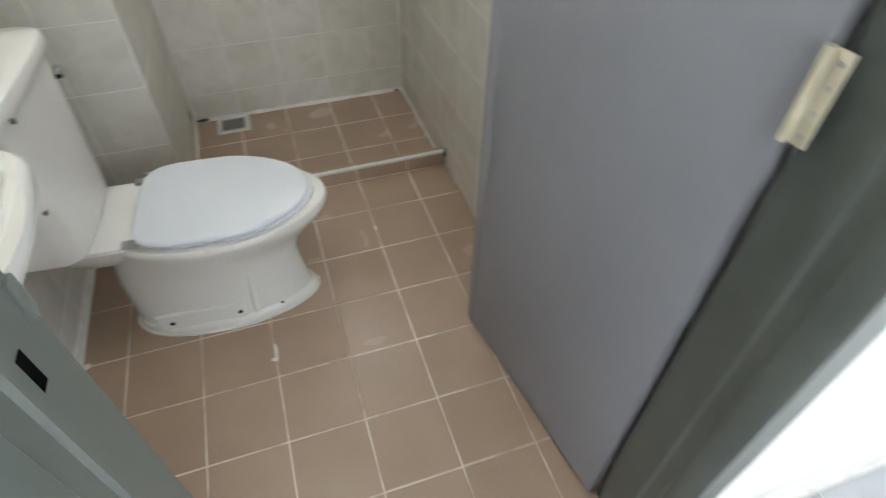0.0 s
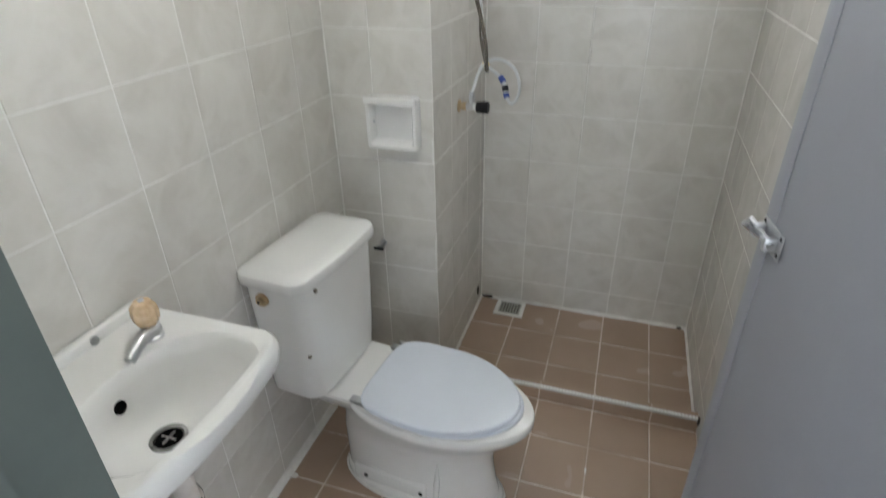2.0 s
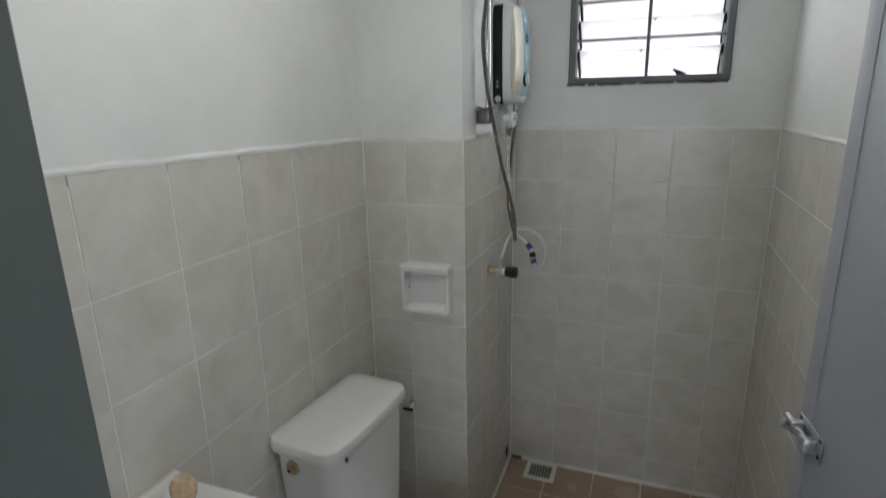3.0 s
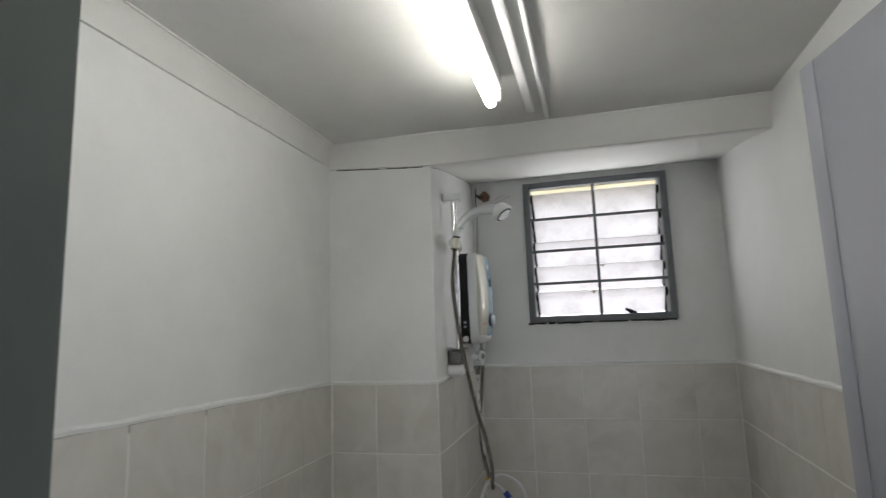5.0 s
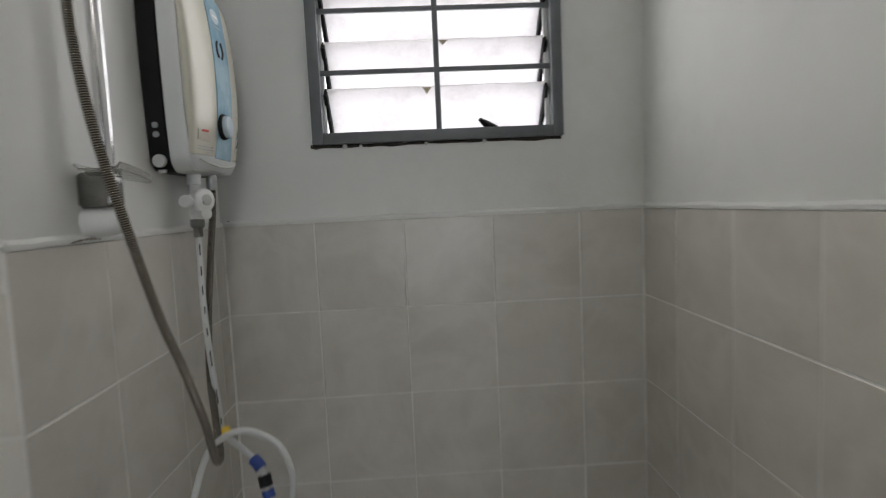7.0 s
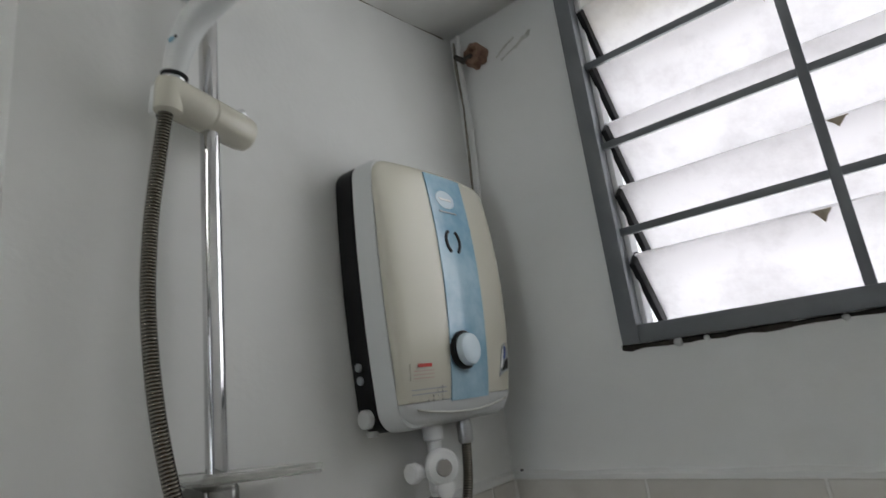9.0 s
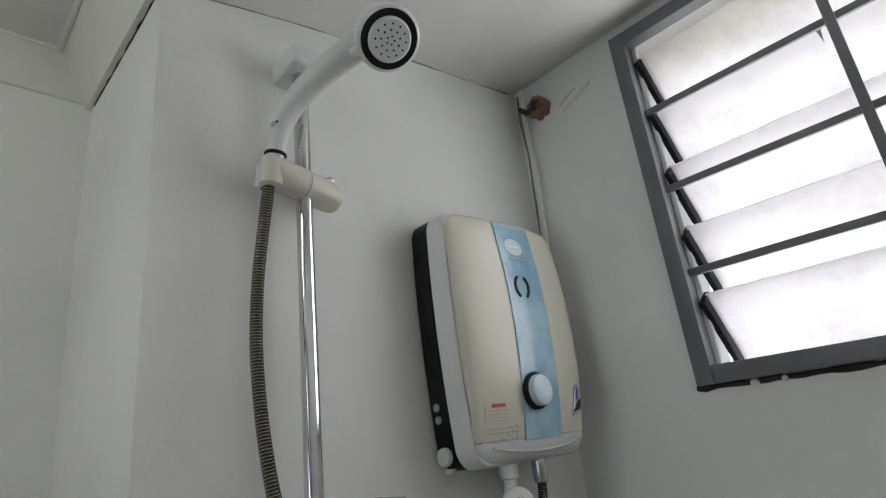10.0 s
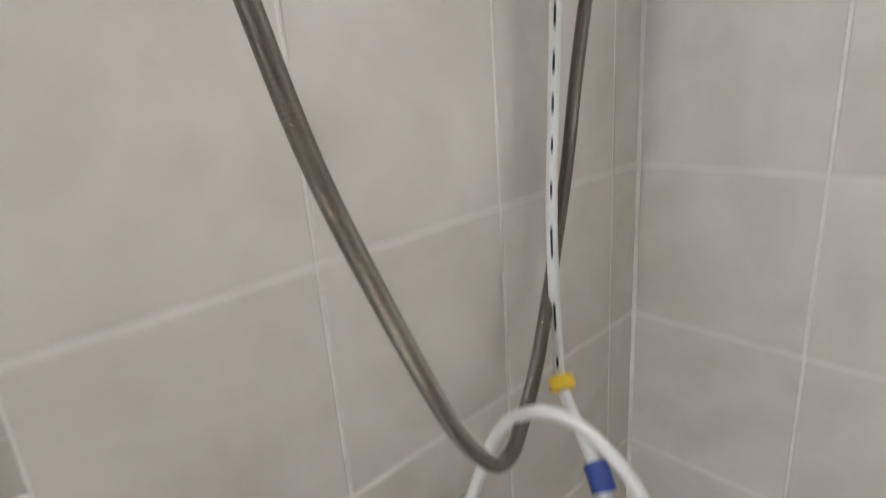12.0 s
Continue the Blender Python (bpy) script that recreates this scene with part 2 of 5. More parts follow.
def part(name, bm, mat, parent=None, label="", smooth=True, angle=35):
    me = bpy.data.meshes.new(name)
    bmesh.ops.recalc_face_normals(bm, faces=bm.faces)
    for f in bm.faces:
        f.smooth = smooth
    bm.to_mesh(me)
    bm.free()
    if smooth:
        me.set_sharp_from_angle(angle=radians(angle))
    me.materials.append(mat)
    ob = new(name, me)
    if parent:
        ob.parent = parent
    if label:
        ob["label"] = label
    return ob


def thing(name, place, label, category, group="", kind="", turn=0.0):
    ob = new(name)
    ob.empty_display_size = 0.05
    ob.matrix_basis = pose(*place, 0, 0, turn)
    return tagged(ob, label, category, group, kind)


def structure(ob, label, category):
    return tagged(ob, label, category, kind="structure")


def box(bm, x0, x1, y0, y1, z0, z1, bevel=0.0, segments=2):
    vs = [bm.verts.new((x, y, z)) for z in (z0, z1) for x, y in ((x0, y0), (x1, y0), (x1, y1), (x0, y1))]
    fs = [bm.faces.new([vs[i] for i in f]) for f in ((3, 2, 1, 0), (4, 5, 6, 7), (0, 1, 5, 4), (1, 2, 6, 5), (2, 3, 7, 6), (3, 0, 4, 7))]
    if bevel:
        edges = list({e for f in fs for e in f.edges})
        bmesh.ops.bevel(bm, geom=edges, offset=bevel, segments=segments, affect="EDGES", profile=0.5)
    return bm


def boxes(*rows, bevel=0.0):
    bm = bmesh.new()
    for r in rows:
        box(bm, *r, bevel=bevel)
    return bm


def loft(bm, rings, cap0=True, cap1=True, closed=True):
    """Skin equal rings of points."""
    rows = [[bm.verts.new(p) for p in ring] for ring in rings]
    n = len(rows[0])
    for a, b in zip(rows, rows[1:]):
        for i in range(n if closed else n - 1):
            j = (i + 1) % n
            bm.faces.new((a[i], a[j], b[j], b[i]))
    if cap0:
        bm.faces.new(rows[0])
    if cap1:
        bm.faces.new(rows[-1])
    return bm


def lathe(bm, profile, n=24, m=None, cap0=True, cap1=True):
    """Turn (radius, height) pairs round z, then place by m."""
    m = m or Matrix()
    rings = [[m @ Vector((r * math.cos(2 * math.pi * i / n), r * math.sin(2 * math.pi * i / n), z)) for i in range(n)]
             for r, z in profile]
    return loft(bm, rings, cap0, cap1)


def spline(points, steps=8):
    """A smooth curve through points."""
    p = [Vector(q) for q in points]
    p = [2 * p[0] - p[1]] + p + [2 * p[-1] - p[-2]]
    out = []
    for i in range(1, len(p) - 2):
        a, b, c, d = p[i - 1:i + 3]
        for k in range(steps):
            t = k / steps
            out.append(0.5 * (2 * b + (c - a) * t + (2 * a - 5 * b + 4 * c - d) * t * t + (3 * b - a - 3 * c + d) * t ** 3))
    out.append(p[-2])
    return out


def tube(bm, points, radius, n=12, caps=True):
    """A round tube along points, radius one number or one a point, with v of the UV in metres along it."""
    pts = [Vector(p) for p in points]
    radii = radius if isinstance(radius, (list, tuple)) else [radius] * len(pts)
    uv = bm.loops.layers.uv.verify()
    side = None
    rings, length, lengths = [], 0.0, []
    for i, p in enumerate(pts):
        along = (pts[min(i + 1, len(pts) - 1)] - pts[max(i - 1, 0)]).normalized()
        if side is None:
            side = along.orthogonal().normalized()
        side = (side - along * side.dot(along)).normalized()
        up = along.cross(side)
        rings.append([bm.verts.new(p + radii[i] * (math.cos(2 * math.pi * k / n) * side + math.sin(2 * math.pi * k / n) * up)) for k in range(n)])
        length += (p - pts[i - 1]).length if i else 0
        lengths.append(length)
    for i in range(len(rings) - 1):
        for k in range(n):
            j = (k + 1) % n
            f = bm.faces.new((rings[i][k], rings[i][j], rings[i + 1][j], rings[i + 1][k]))
            for loop, (u, v) in zip(f.loops, ((k / n, lengths[i]), ((k + 1) / n, lengths[i]), ((k + 1) / n, lengths[i + 1]), (k / n, lengths[i + 1]))):
                loop[uv].uv = (u * 0.01, v)
    if caps:
        bm.faces.new(rings[0])
        bm.faces.new(rings[-1])
    return bm


def rounded(cx, cy, hx, hy, r, z, n=6):
    """A rounded rectangle's ring at height z."""
    out = []
    for sx, sy, a0 in ((1, 1, 0), (-1, 1, 90), (-1, -1, 180), (1, -1, 270)):
        for k in range(n + 1):
            a = radians(a0 + 90 * k / n)
            out.append((cx + sx * (hx - r) + r * math.cos(a), cy + sy * (hy - r) + r * math.sin(a), z))
    full = []
    for i, p in enumerate(out):
        full.append(p)
        if i % (n + 1) == n:
            q = out[(i + 1) % len(out)]
            full += [(p[0] + (q[0] - p[0]) * k / 6, p[1] + (q[1] - p[1]) * k / 6, z) for k in range(1, 6)]
    return full


def ellipse(cx, cy, rx, ry, z, n=40, power=2.0):
    out = []
    for i in range(n):
        a = 2 * math.pi * i / n
        c, s = math.cos(a), math.sin(a)
        out.append((cx + rx * math.copysign(abs(c) ** (2 / power), c), cy + ry * math.copysign(abs(s) ** (2 / power), s), z))
    return out


def disc(name, m, r, h, mat, parent, n=20, bevel=0.001, label=""):
    """A short round piece with a softened rim, along z of m."""
    bm = bmesh.new()
    lathe(bm, [(r, 0), (r, h - bevel), (r - bevel, h)], n, m)
    return part(name, bm, mat, parent, label)


def tile_mesh(w, h, depth, mat, soft=0.0012):
    """One tile lying in xy, its face up: softened rim and sides."""
    key = (round(w, 4), round(h, 4), mat.name)
    if key not in TILES:
        bm = bmesh.new()
        rings = [[(sx * (w / 2 - d), sy * (h / 2 - d), z) for sx, sy in ((-1, -1), (1, -1), (1, 1), (-1, 1))]
                 for d, z in ((0, -depth), (0, -soft), (soft, 0))]
        loft(bm, rings, cap0=False)
        bmesh.ops.recalc_face_normals(bm, faces=bm.faces)
        me = bpy.data.meshes.new("tile")
        bm.to_mesh(me)
        bm.free()
        me.materials.append(mat)
        TILES[key] = me
    return TILES[key]


TILES = {}


def spans(a, b, joints, gap):
    """Cuts a..b at the joints and takes half a gap off each side."""
    cuts = [a] + [j for j in joints if a + 0.012 < j < b - 0.012] + [b]
    return [(p + gap / 2, q - gap / 2) for p, q in zip(cuts, cuts[1:])]


def lay_tiles(parent, mat, us, vs, frame_at, depth, soft=0.0012, wobble=0.0004, skip=None):
    """Tiles on the grid us x vs; frame_at(u, v) is the pose of a tile's face."""
    rnd = random.Random(len(us) * 100 + len(vs) + int(us[0][0] * 1000))
    for u0, u1 in us:
        for v0, v1 in vs:
            if skip and skip((u0 + u1) / 2, (v0 + v1) / 2):
                continue
            me = tile_mesh(u1 - u0, v1 - v0, depth, mat, soft)
            ob = new("tile", me)
            lean = Euler((rnd.uniform(-1, 1) * 0.0018, rnd.uniform(-1, 1) * 0.0018, 0)).to_matrix().to_4x4()
            ob.matrix_basis = frame_at((u0 + u1) / 2, (v0 + v1) / 2) @ Matrix.Translation((0, 0, rnd.uniform(-1, 0) * wobble)) @ lean
            ob.parent = parent

# ---- the room's plan: tile faces ----
XL, XC, XR = -0.330, 0.012, 0.957      # side wall, shower wall, opposite side wall
YF, YC, YB = -0.775, 0.562, 1.207      # door wall, face of the boxed-out shaft, window wall
YO = -0.905                            # hall side of the door wall
ZT, ZC = 1.51, 2.262                   # top of the tiles, ceiling board
BED, BACK = 0.0012, 0.0065             # grout and paint lie this far behind the tile face
WX0, WX1, WZ0, WZ1 = 0.225, 0.773, 1.682, 2.245
DX0, DX1, DZ = 0.10, 0.925, 2.06       # hole for the door frame
T = 0.12
TOP = 2.5


def wall(name, label, *rows):
    ob = part(name, boxes(*rows), PAINT, None, smooth=False)
    return structure(ob, label, "wall")


wall_left = wall("wall_left", "white painted plaster wall above glazed grey tiles, beside the basin and toilet",
                 (XL - BACK - T, XL - BACK, YO, YC + BACK, 0, TOP))
wall_shaft = wall("wall_shaft", "white painted face of a boxed-out shaft above marbled grey tiles",
                  (XL - BACK, XC - BACK, YC + BACK, YC + BACK + 0.06, 0, TOP))
wall_shower = wall("wall_shower", "white painted shower wall above marbled tiles, carrying the water heater",
                   (XC - BACK - 0.06, XC - BACK, YC + BACK + 0.06, YB + BACK + T, -0.05, TOP))
wall_back = wall("wall_back", "white painted window wall above marbled grey tiles",
                 (XC - BACK, WX0, YB + BACK, YB + BACK + T, -0.05, TOP),
                 (WX1, XR + BACK, YB + BACK, YB + BACK + T, -0.05, TOP),
                 (WX0, WX1, YB + BACK, YB + BACK + T, -0.05, WZ0),
                 (WX0, WX1, YB + BACK, YB + BACK + T, WZ1, TOP))
wall_right = wall("wall_right", "white painted plaster wall above marbled grey tiles, behind the open door",
                  (XR + BACK, XR + BACK + T, YO, YB + BACK + T, -0.05, TOP))
wall_front = wall("wall_front", "white painted wall that holds the door frame",
                  (XL - BACK, DX0, YO, YF - BACK, 0, TOP),
                  (DX1, XR + BACK, YO, YF - BACK, 0, TOP),
                  (DX0, DX1, YO, YF - BACK, DZ, TOP))


def bed(parent, *row):
    part("grout", boxes(row), GROUT, parent, "pale grout between the wall tiles", smooth=False)


def cap(parent, *row, rise=0.0):
    """The white painted edge on top of the tiles, a little uneven; rise lifts its start."""
    x0, x1, y0, y1, z0, z1 = row
    bm = bmesh.new()
    along = 0 if x1 - x0 > y1 - y0 else 1
    n = max(6, int(max(x1 - x0, y1 - y0) / 0.01))
    rings = []
    for i in range(n + 1):
        f = i / n
        u = (x0 + (x1 - x0) * f) if along == 0 else (y0 + (y1 - y0) * f)
        w = noise.noise(Vector((u * 14, x0 * 7 + y0 * 3, 0))) * 0.0032 + noise.noise(Vector((u * 55, x0 * 3, 4))) * 0.0016
        if along == 0:
            x = x0 + (x1 - x0) * f
            rings.append([(x, y0, z0 + w * 0.4), (x, y1, z0 + w * 0.4), (x, y1, z1 + w + 0.005), (x, y0, z1 + w)])
        else:
            y = y0 + (y1 - y0) * f
            lift = rise * (1 - f)
            rings.append([(x0, y, z0 + lift + w * 0.4), (x1, y, z0 + lift + w * 0.4), (x1, y, z1 + lift + w + (0.005 if x0 > 0.5 else 0.0)), (x0, y, z1 + lift + w + (0.0 if x0 > 0.5 else 0.005))])
    loft(bm, rings)
    part("tile_cap", bm, PAINT, parent, "white painted edge over the tiles")


bed(wall_left, XL - BACK, XL - BED, YF, YC, 0, ZT - 0.002)
bed(wall_shaft, XL, XC - 0.0004, YC + BED, YC + BACK, 0, ZT)
bed(wall_shower, XC - BACK, XC - BED, YC + 0.0004, YB, -0.03, ZT)
bed(wall_back, XC, XR, YB + BED, YB + BACK, -0.03, ZT)
bed(wall_right, XR + BED, XR + BACK, YF, YB, -0.03, ZT)
bed(wall_front, XL, DX0, YF - BACK, YF - BED, 0, ZT)
cap(wall_left, XL - BACK, XL + 0.0015, YF, YC, ZT, ZT + 0.0055, rise=0.024)
cap(wall_shaft, XL + 0.0015, XC + 0.001, YC - 0.0015, YC + BACK, ZT, ZT + 0.0055)
cap(wall_shower, XC - BACK, XC + 0.0015, YC + BACK, YB, ZT, ZT + 0.0055)
cap(wall_back, XC + 0.0015, XR, YB - 0.0015, YB + BACK, ZT, ZT + 0.0055)
cap(wall_right, XR - 0.0015, XR + BACK, YF, YB - 0.0015, ZT, ZT + 0.0055)

# floors
floor = part("floor", boxes((XL - BACK, XR + BACK, YO, 0.58, -0.08, -0.0015)), FGROUT, smooth=False)
structure(floor, "brown square floor tiles with pale uneven grout", "floor")
shower_floor = part("shower_floor", boxes((XC - BACK, XR + BACK, 0.58, YB + BACK, -0.09, -0.0135)), FGROUT, smooth=False)
structure(shower_floor, "brown tiled shower floor behind a low kerb", "floor")
KY0, KY1, KZ = 0.577, 0.618, 0.066
kerb = part("shower_kerb", boxes((XC, XR, KY0 + 0.004, KY1, -0.013, KZ - 0.012)), FGROUT, smooth=False)
structure(kerb, "low brown tiled shower kerb with a white edge strip", "kerb")

# ceiling: flat board with a coved edge towards the shaft, plaster rising to the window over the shower
COVE = ((0.066, 0.0), (0.0645, 0.06), (0.060, 0.07), (0.0575, 0.05), (0.050, 0.14), (0.040, 0.26), (0.028, 0.46), (0.017, 0.70), (0.010, 0.86), (0.008, 0.99), (0.001, 1.0))
bm = boxes((XL - BACK, XR + BACK, YF - BACK, 0.40, ZC, ZC + 0.1))
rings = []
for i in range(25):
    x = XL - BACK + (XR - XL + 2 * BACK) * i / 24
    d = noise.noise(Vector((x * 4, 2, 0))) * 0.004
    foot = 2.196 - 0.022 * min(1.0, max(0.0, (x + 0.33) / 0.30)) + d
    wide = 0.85 - 0.32 * min(1.0, max(0.0, (x - 0.02) / 0.25))
    rings.append([(x, 0.40, ZC + 0.1), (x, 0.40, ZC)] + [(x, YC + BACK - 0.001 - wide * a, ZC - f * (ZC - foot)) for a, f in COVE]
                 + [(x, YC + 0.02, foot - 0.001), (x, YC + 0.04, foot + 0.004), (x, 0.75, 2.207 + d), (x, 0.95, 2.238), (x, 1.1, 2.256), (x, 1.17, 2.268),
                    (x, YB + BACK, 2.276), (x, YB + BACK, ZC + 0.1)])
loft(bm, rings)
ceiling = structure(part("ceiling", bm, CEIL, angle=40), "off-white painted ceiling with stained uneven plaster over the shower", "ceiling")


def cornice(name, x, sign, y0, y1, foot):
    """A coved moulding with a bead, between a side wall and the ceiling."""
    bm = bmesh.new()
    rings = []
    for k in range(15):
        y = y0 + (y1 - y0) * k / 14
        w = 0.003 * noise.noise(Vector((y * 6, x * 5, 1)))
        rings.append([(x + sign * 0.68 * a, y, ZC - f * (ZC - foot - w)) for a, f in COVE] + [(x, y, foot + w), (x, y, ZC)])
    loft(bm, rings)
    structure(part(name, bm, CEIL, angle=40), "painted coved cornice between wall and ceiling", "cornice")


cornice("trim_cornice_left", XL - BACK, 1, YF, YC + BACK, 2.203)

# ---- hall outside the door ----
hall_floor = structure(part("hall_floor", boxes((-1.2, 2.4, -3.0, YO, -0.08, -0.0025)), GROUT, smooth=False),
                       "glossy white floor tiles outside the bathroom", "floor")
hall_ceiling = structure(part("hall_ceiling", boxes((-1.2, 2.4, -3.0, YO, 2.5, 2.6)), HALLPAINT, smooth=False), "white painted hall ceiling", "ceiling")
for nm, row in (("wall_hall_west", (-1.32, -1.2, -3.0, YO + 0.1, -0.08, 2.6)), 
                ("wall_hall_door_side", (-1.2, XL - BACK - T, YO, YO + 0.1, -0.08, 2.5)), ("wall_hall_bath_side", (XR + BACK + T, 2.4, YO, YO + 0.1, -0.08, 2.5))):
    structure(part(nm, boxes(row), HALLPAINT, smooth=False), "plain white painted hall wall", "wall")
hall_far = part("wall_hall_far", boxes((-1.32, 0.2, -3.12, -3.0, -0.08, 2.6), (1.2, 2.4, -3.12, -3.0, -0.08, 2.6),
                                       (0.2, 1.2, -3.12, -3.0, -0.08, 0.9), (0.2, 1.2, -3.12, -3.0, 2.2, 2.6)), HALLPAINT, smooth=False)
structure(hall_far, "white hall wall with a window opening", "wall")
# Unseen side opening, added and kept low to light the lower left walls.
hall_east = part("wall_hall_east", boxes((2.4, 2.52, -3.12, -2.8, -0.08, 2.6), (2.4, 2.52, -1.15, YO + 0.1, -0.08, 2.6),
                                         (2.4, 2.52, -2.8, -1.15, -0.08, 0.05), (2.4, 2.52, -2.8, -1.15, 1.55, 2.6)), HALLPAINT, smooth=False)
structure(hall_east, "unseen white hall wall with an opening added for light", "wall")
structure(part("backdrop_hall_side", boxes((3.9, 3.95, -5.0, 1.0, -1.0, 4.0)), HALLGLOW, smooth=False), "added glowing sheet that lights the room through the side opening", "backdrop")
structure(part("backdrop_hall_sky", boxes((-2.5, 3.7, -4.6, -4.55, -1.0, 4.0)), HALLGLOW, smooth=False), "bright overcast sky outside", "backdrop")
backdrop_sky = structure(part("backdrop_sky", boxes((-2.5, 3.5, 3.2, 3.25, -1.0, 5.5)), SKYGLOW, smooth=False), "bright overcast sky outside the window", "backdrop")
structure(part("baseboard_hall", boxes((DX1 + 0.03, XR + BACK + T + 1.2, YO - 0.012, YO, 0, 0.10), bevel=0.002), HALLPAINT),
                          "white painted skirting along the hall wall", "skirting")

# ---- door frame ----
door_1 = structure(thing("door_frame", ((DX0 + DX1) / 2, -0.84, 0), "glossy green-grey painted steel door frame", "door frame"),
                   "glossy green-grey painted steel door frame", "door frame")
FI, FO = -0.765, -0.93
JL, JR = 0.148, 0.884                   # inner faces of the jambs
door_1.matrix_basis = Matrix()


def jamb_ring(x, sign, z):
    """Section of a pressed frame: rebate for the leaf towards the room, a raised stop, a rounded face in the hall."""
    pts = [(-0.05, FI), (0.0, FI), (0.0, FI - 0.066), (0.011, FI - 0.070), (0.011, FI - 0.085), (0.007, FI - 0.090), (0.007, FI - 0.116),
           (0.011, FI - 0.121), (0.011, FO + 0.008), (0.006, FO), (-0.055, FO), (-0.06, FO + 0.005), (-0.06, YO + 0.012), (-0.05, YO + 0.012)]
    return [(x + sign * d, y, z) for d, y in pts]


for x, sign in ((JL, 1), (JR, -1)):
    bm = bmesh.new()
    loft(bm, [jamb_ring(x, sign, z) for z in (0.0, 2.03)])
    part("jamb", bm, FRAMEP, door_1)
bm = bmesh.new()
pts = [(2.09, FI), (2.03, FI), (2.03, FI - 0.042), (2.017, FI - 0.046), (2.017, FO + 0.008), (2.022, FO), (2.085, FO), (2.09, FO + 0.005)]
loft(bm, [[(x, y, z) for z, y in pts] for x in (JL - 0.05, JR + 0.05)])
part("head", bm, FRAMEP, door_1)
# strike hole and screw heads in the jamb
part("strike_hole", boxes((JL - 0.002, JL + 0.0012, FI - 0.066, FI - 0.043, 0.988, 1.028), bevel=0.0005), HOLE, door_1, "dark square strike hole")
for y, z in ((FI - 0.040, 1.088), (FI - 0.074, 1.121)):
    disc("screw", Matrix.Translation((JL, y, z)) @ pose(0, 0, 0, 0, 90, 0), 0.005, 0.002, BLACK, door_1, 12)
part("strike_lip", boxes((JL - 0.001, JL + 0.004, FI - 0.012, FI + 0.002, 1.02, 1.06), bevel=0.001), FRAMEP, door_1)

# ---- door leaf, swung into the room ----
HX, HY = 0.862, -0.756
swing = math.degrees(math.atan2(0.773 - HX, -0.178 - HY))   # lean of the leaf from straight in
leaf = thing("door", (HX, HY, 0.012), "smooth grey-blue painted flush door standing open, with a small metal bolt", "door", turn=-swing)
LW, LH, LT = 0.585, 2.005, 0.036
bm = bmesh.new()
box(bm, 0.0, LT, 0.0, LW, 0.0, LH, 0.0015)
part("panel", bm, DOORP, leaf)
part("edge_strip", boxes((-0.0016, -0.0002, LW - 0.034, LW - 0.001, 0.001, LH - 0.001), bevel=0.0005), DOORP, leaf)
for z in (1.07, 1.80):
    h = part("hinge_plate", boxes((-0.004, -0.001, -0.030, -0.010, z - 0.058, z + 0.046), bevel=0.0008), HINGE, leaf, "cream painted steel hinge")
    bm = bmesh.new()
    lathe(bm, [(0.006, z - 0.058), (0.006, z + 0.046)], 12, Matrix.Translation((-0.006, -0.006, 0)))
    part("knuckle", bm, HINGE, h)
    for k in (-0.040, -0.014, 0.014, 0.040):
        disc("screw", Matrix.Translation((-0.004, -0.021, z - 0.006 + k)) @ pose(0, 0, 0, 0, -90, 0), 0.0036, 0.001, DULL, h, 10)

# ---- window ----
window_1 = structure(thing("window_1", ((WX0 + WX1) / 2, YB, WZ0), "", ""), "dark grey painted steel window with frosted louvre glass and a bar grille", "window")
window_1.matrix_basis = Matrix()
FY0, FY1 = YB - 0.012, YB + 0.045
F = 0.021
bm = bmesh.new()
FD = YB + 0.014
box(bm, WX0 - 0.003, WX0 + F, FY0, FD, WZ0 - 0.003, WZ1 + 0.003, 0.0015)
box(bm, WX1 - F, WX1 + 0.003, FY0, FD, WZ0 - 0.003, WZ1 + 0.003, 0.0015)
box(bm, WX0 + F, WX1 - F, FY0 + 0.001, FD, WZ0 - 0.003, WZ0 + F, 0.0015)
box(bm, WX0 + F, WX1 - F, FY0 + 0.001, FD, WZ1 - F, WZ1 + 0.003, 0.0015)
part("window_frame", bm, WINP, window_1)
XM = 0.5
part("grille_bar", boxes((XM - 0.006, XM + 0.006, FY0 + 0.006, FY0 + 0.012, WZ0 + F, WZ1 - F), bevel=0.001), WINP, window_1)
for z in (2.096, 1.964, 1.833):
    part("grille_bar", boxes((WX0 + F, WX1 - F, FY0 + 0.012, FY0 + 0.018, z - 0.0055, z + 0.0055), bevel=0.001), WINP, window_1)
# White colour stands in for skylight on the aluminium channels.
for x in (WX0 + F + 0.004, WX1 - F - 0.004):
    part("louvre_channel", boxes((x - 0.006, x + 0.002 if x < 0.5 else x + 0.006, FD + 0.001, FD + 0.010, WZ0 + F - 0.004, WZ1 - F + 0.004), bevel=0.001), WHITE, window_1, "metal louvre channel, coloured white for the skylight on it")
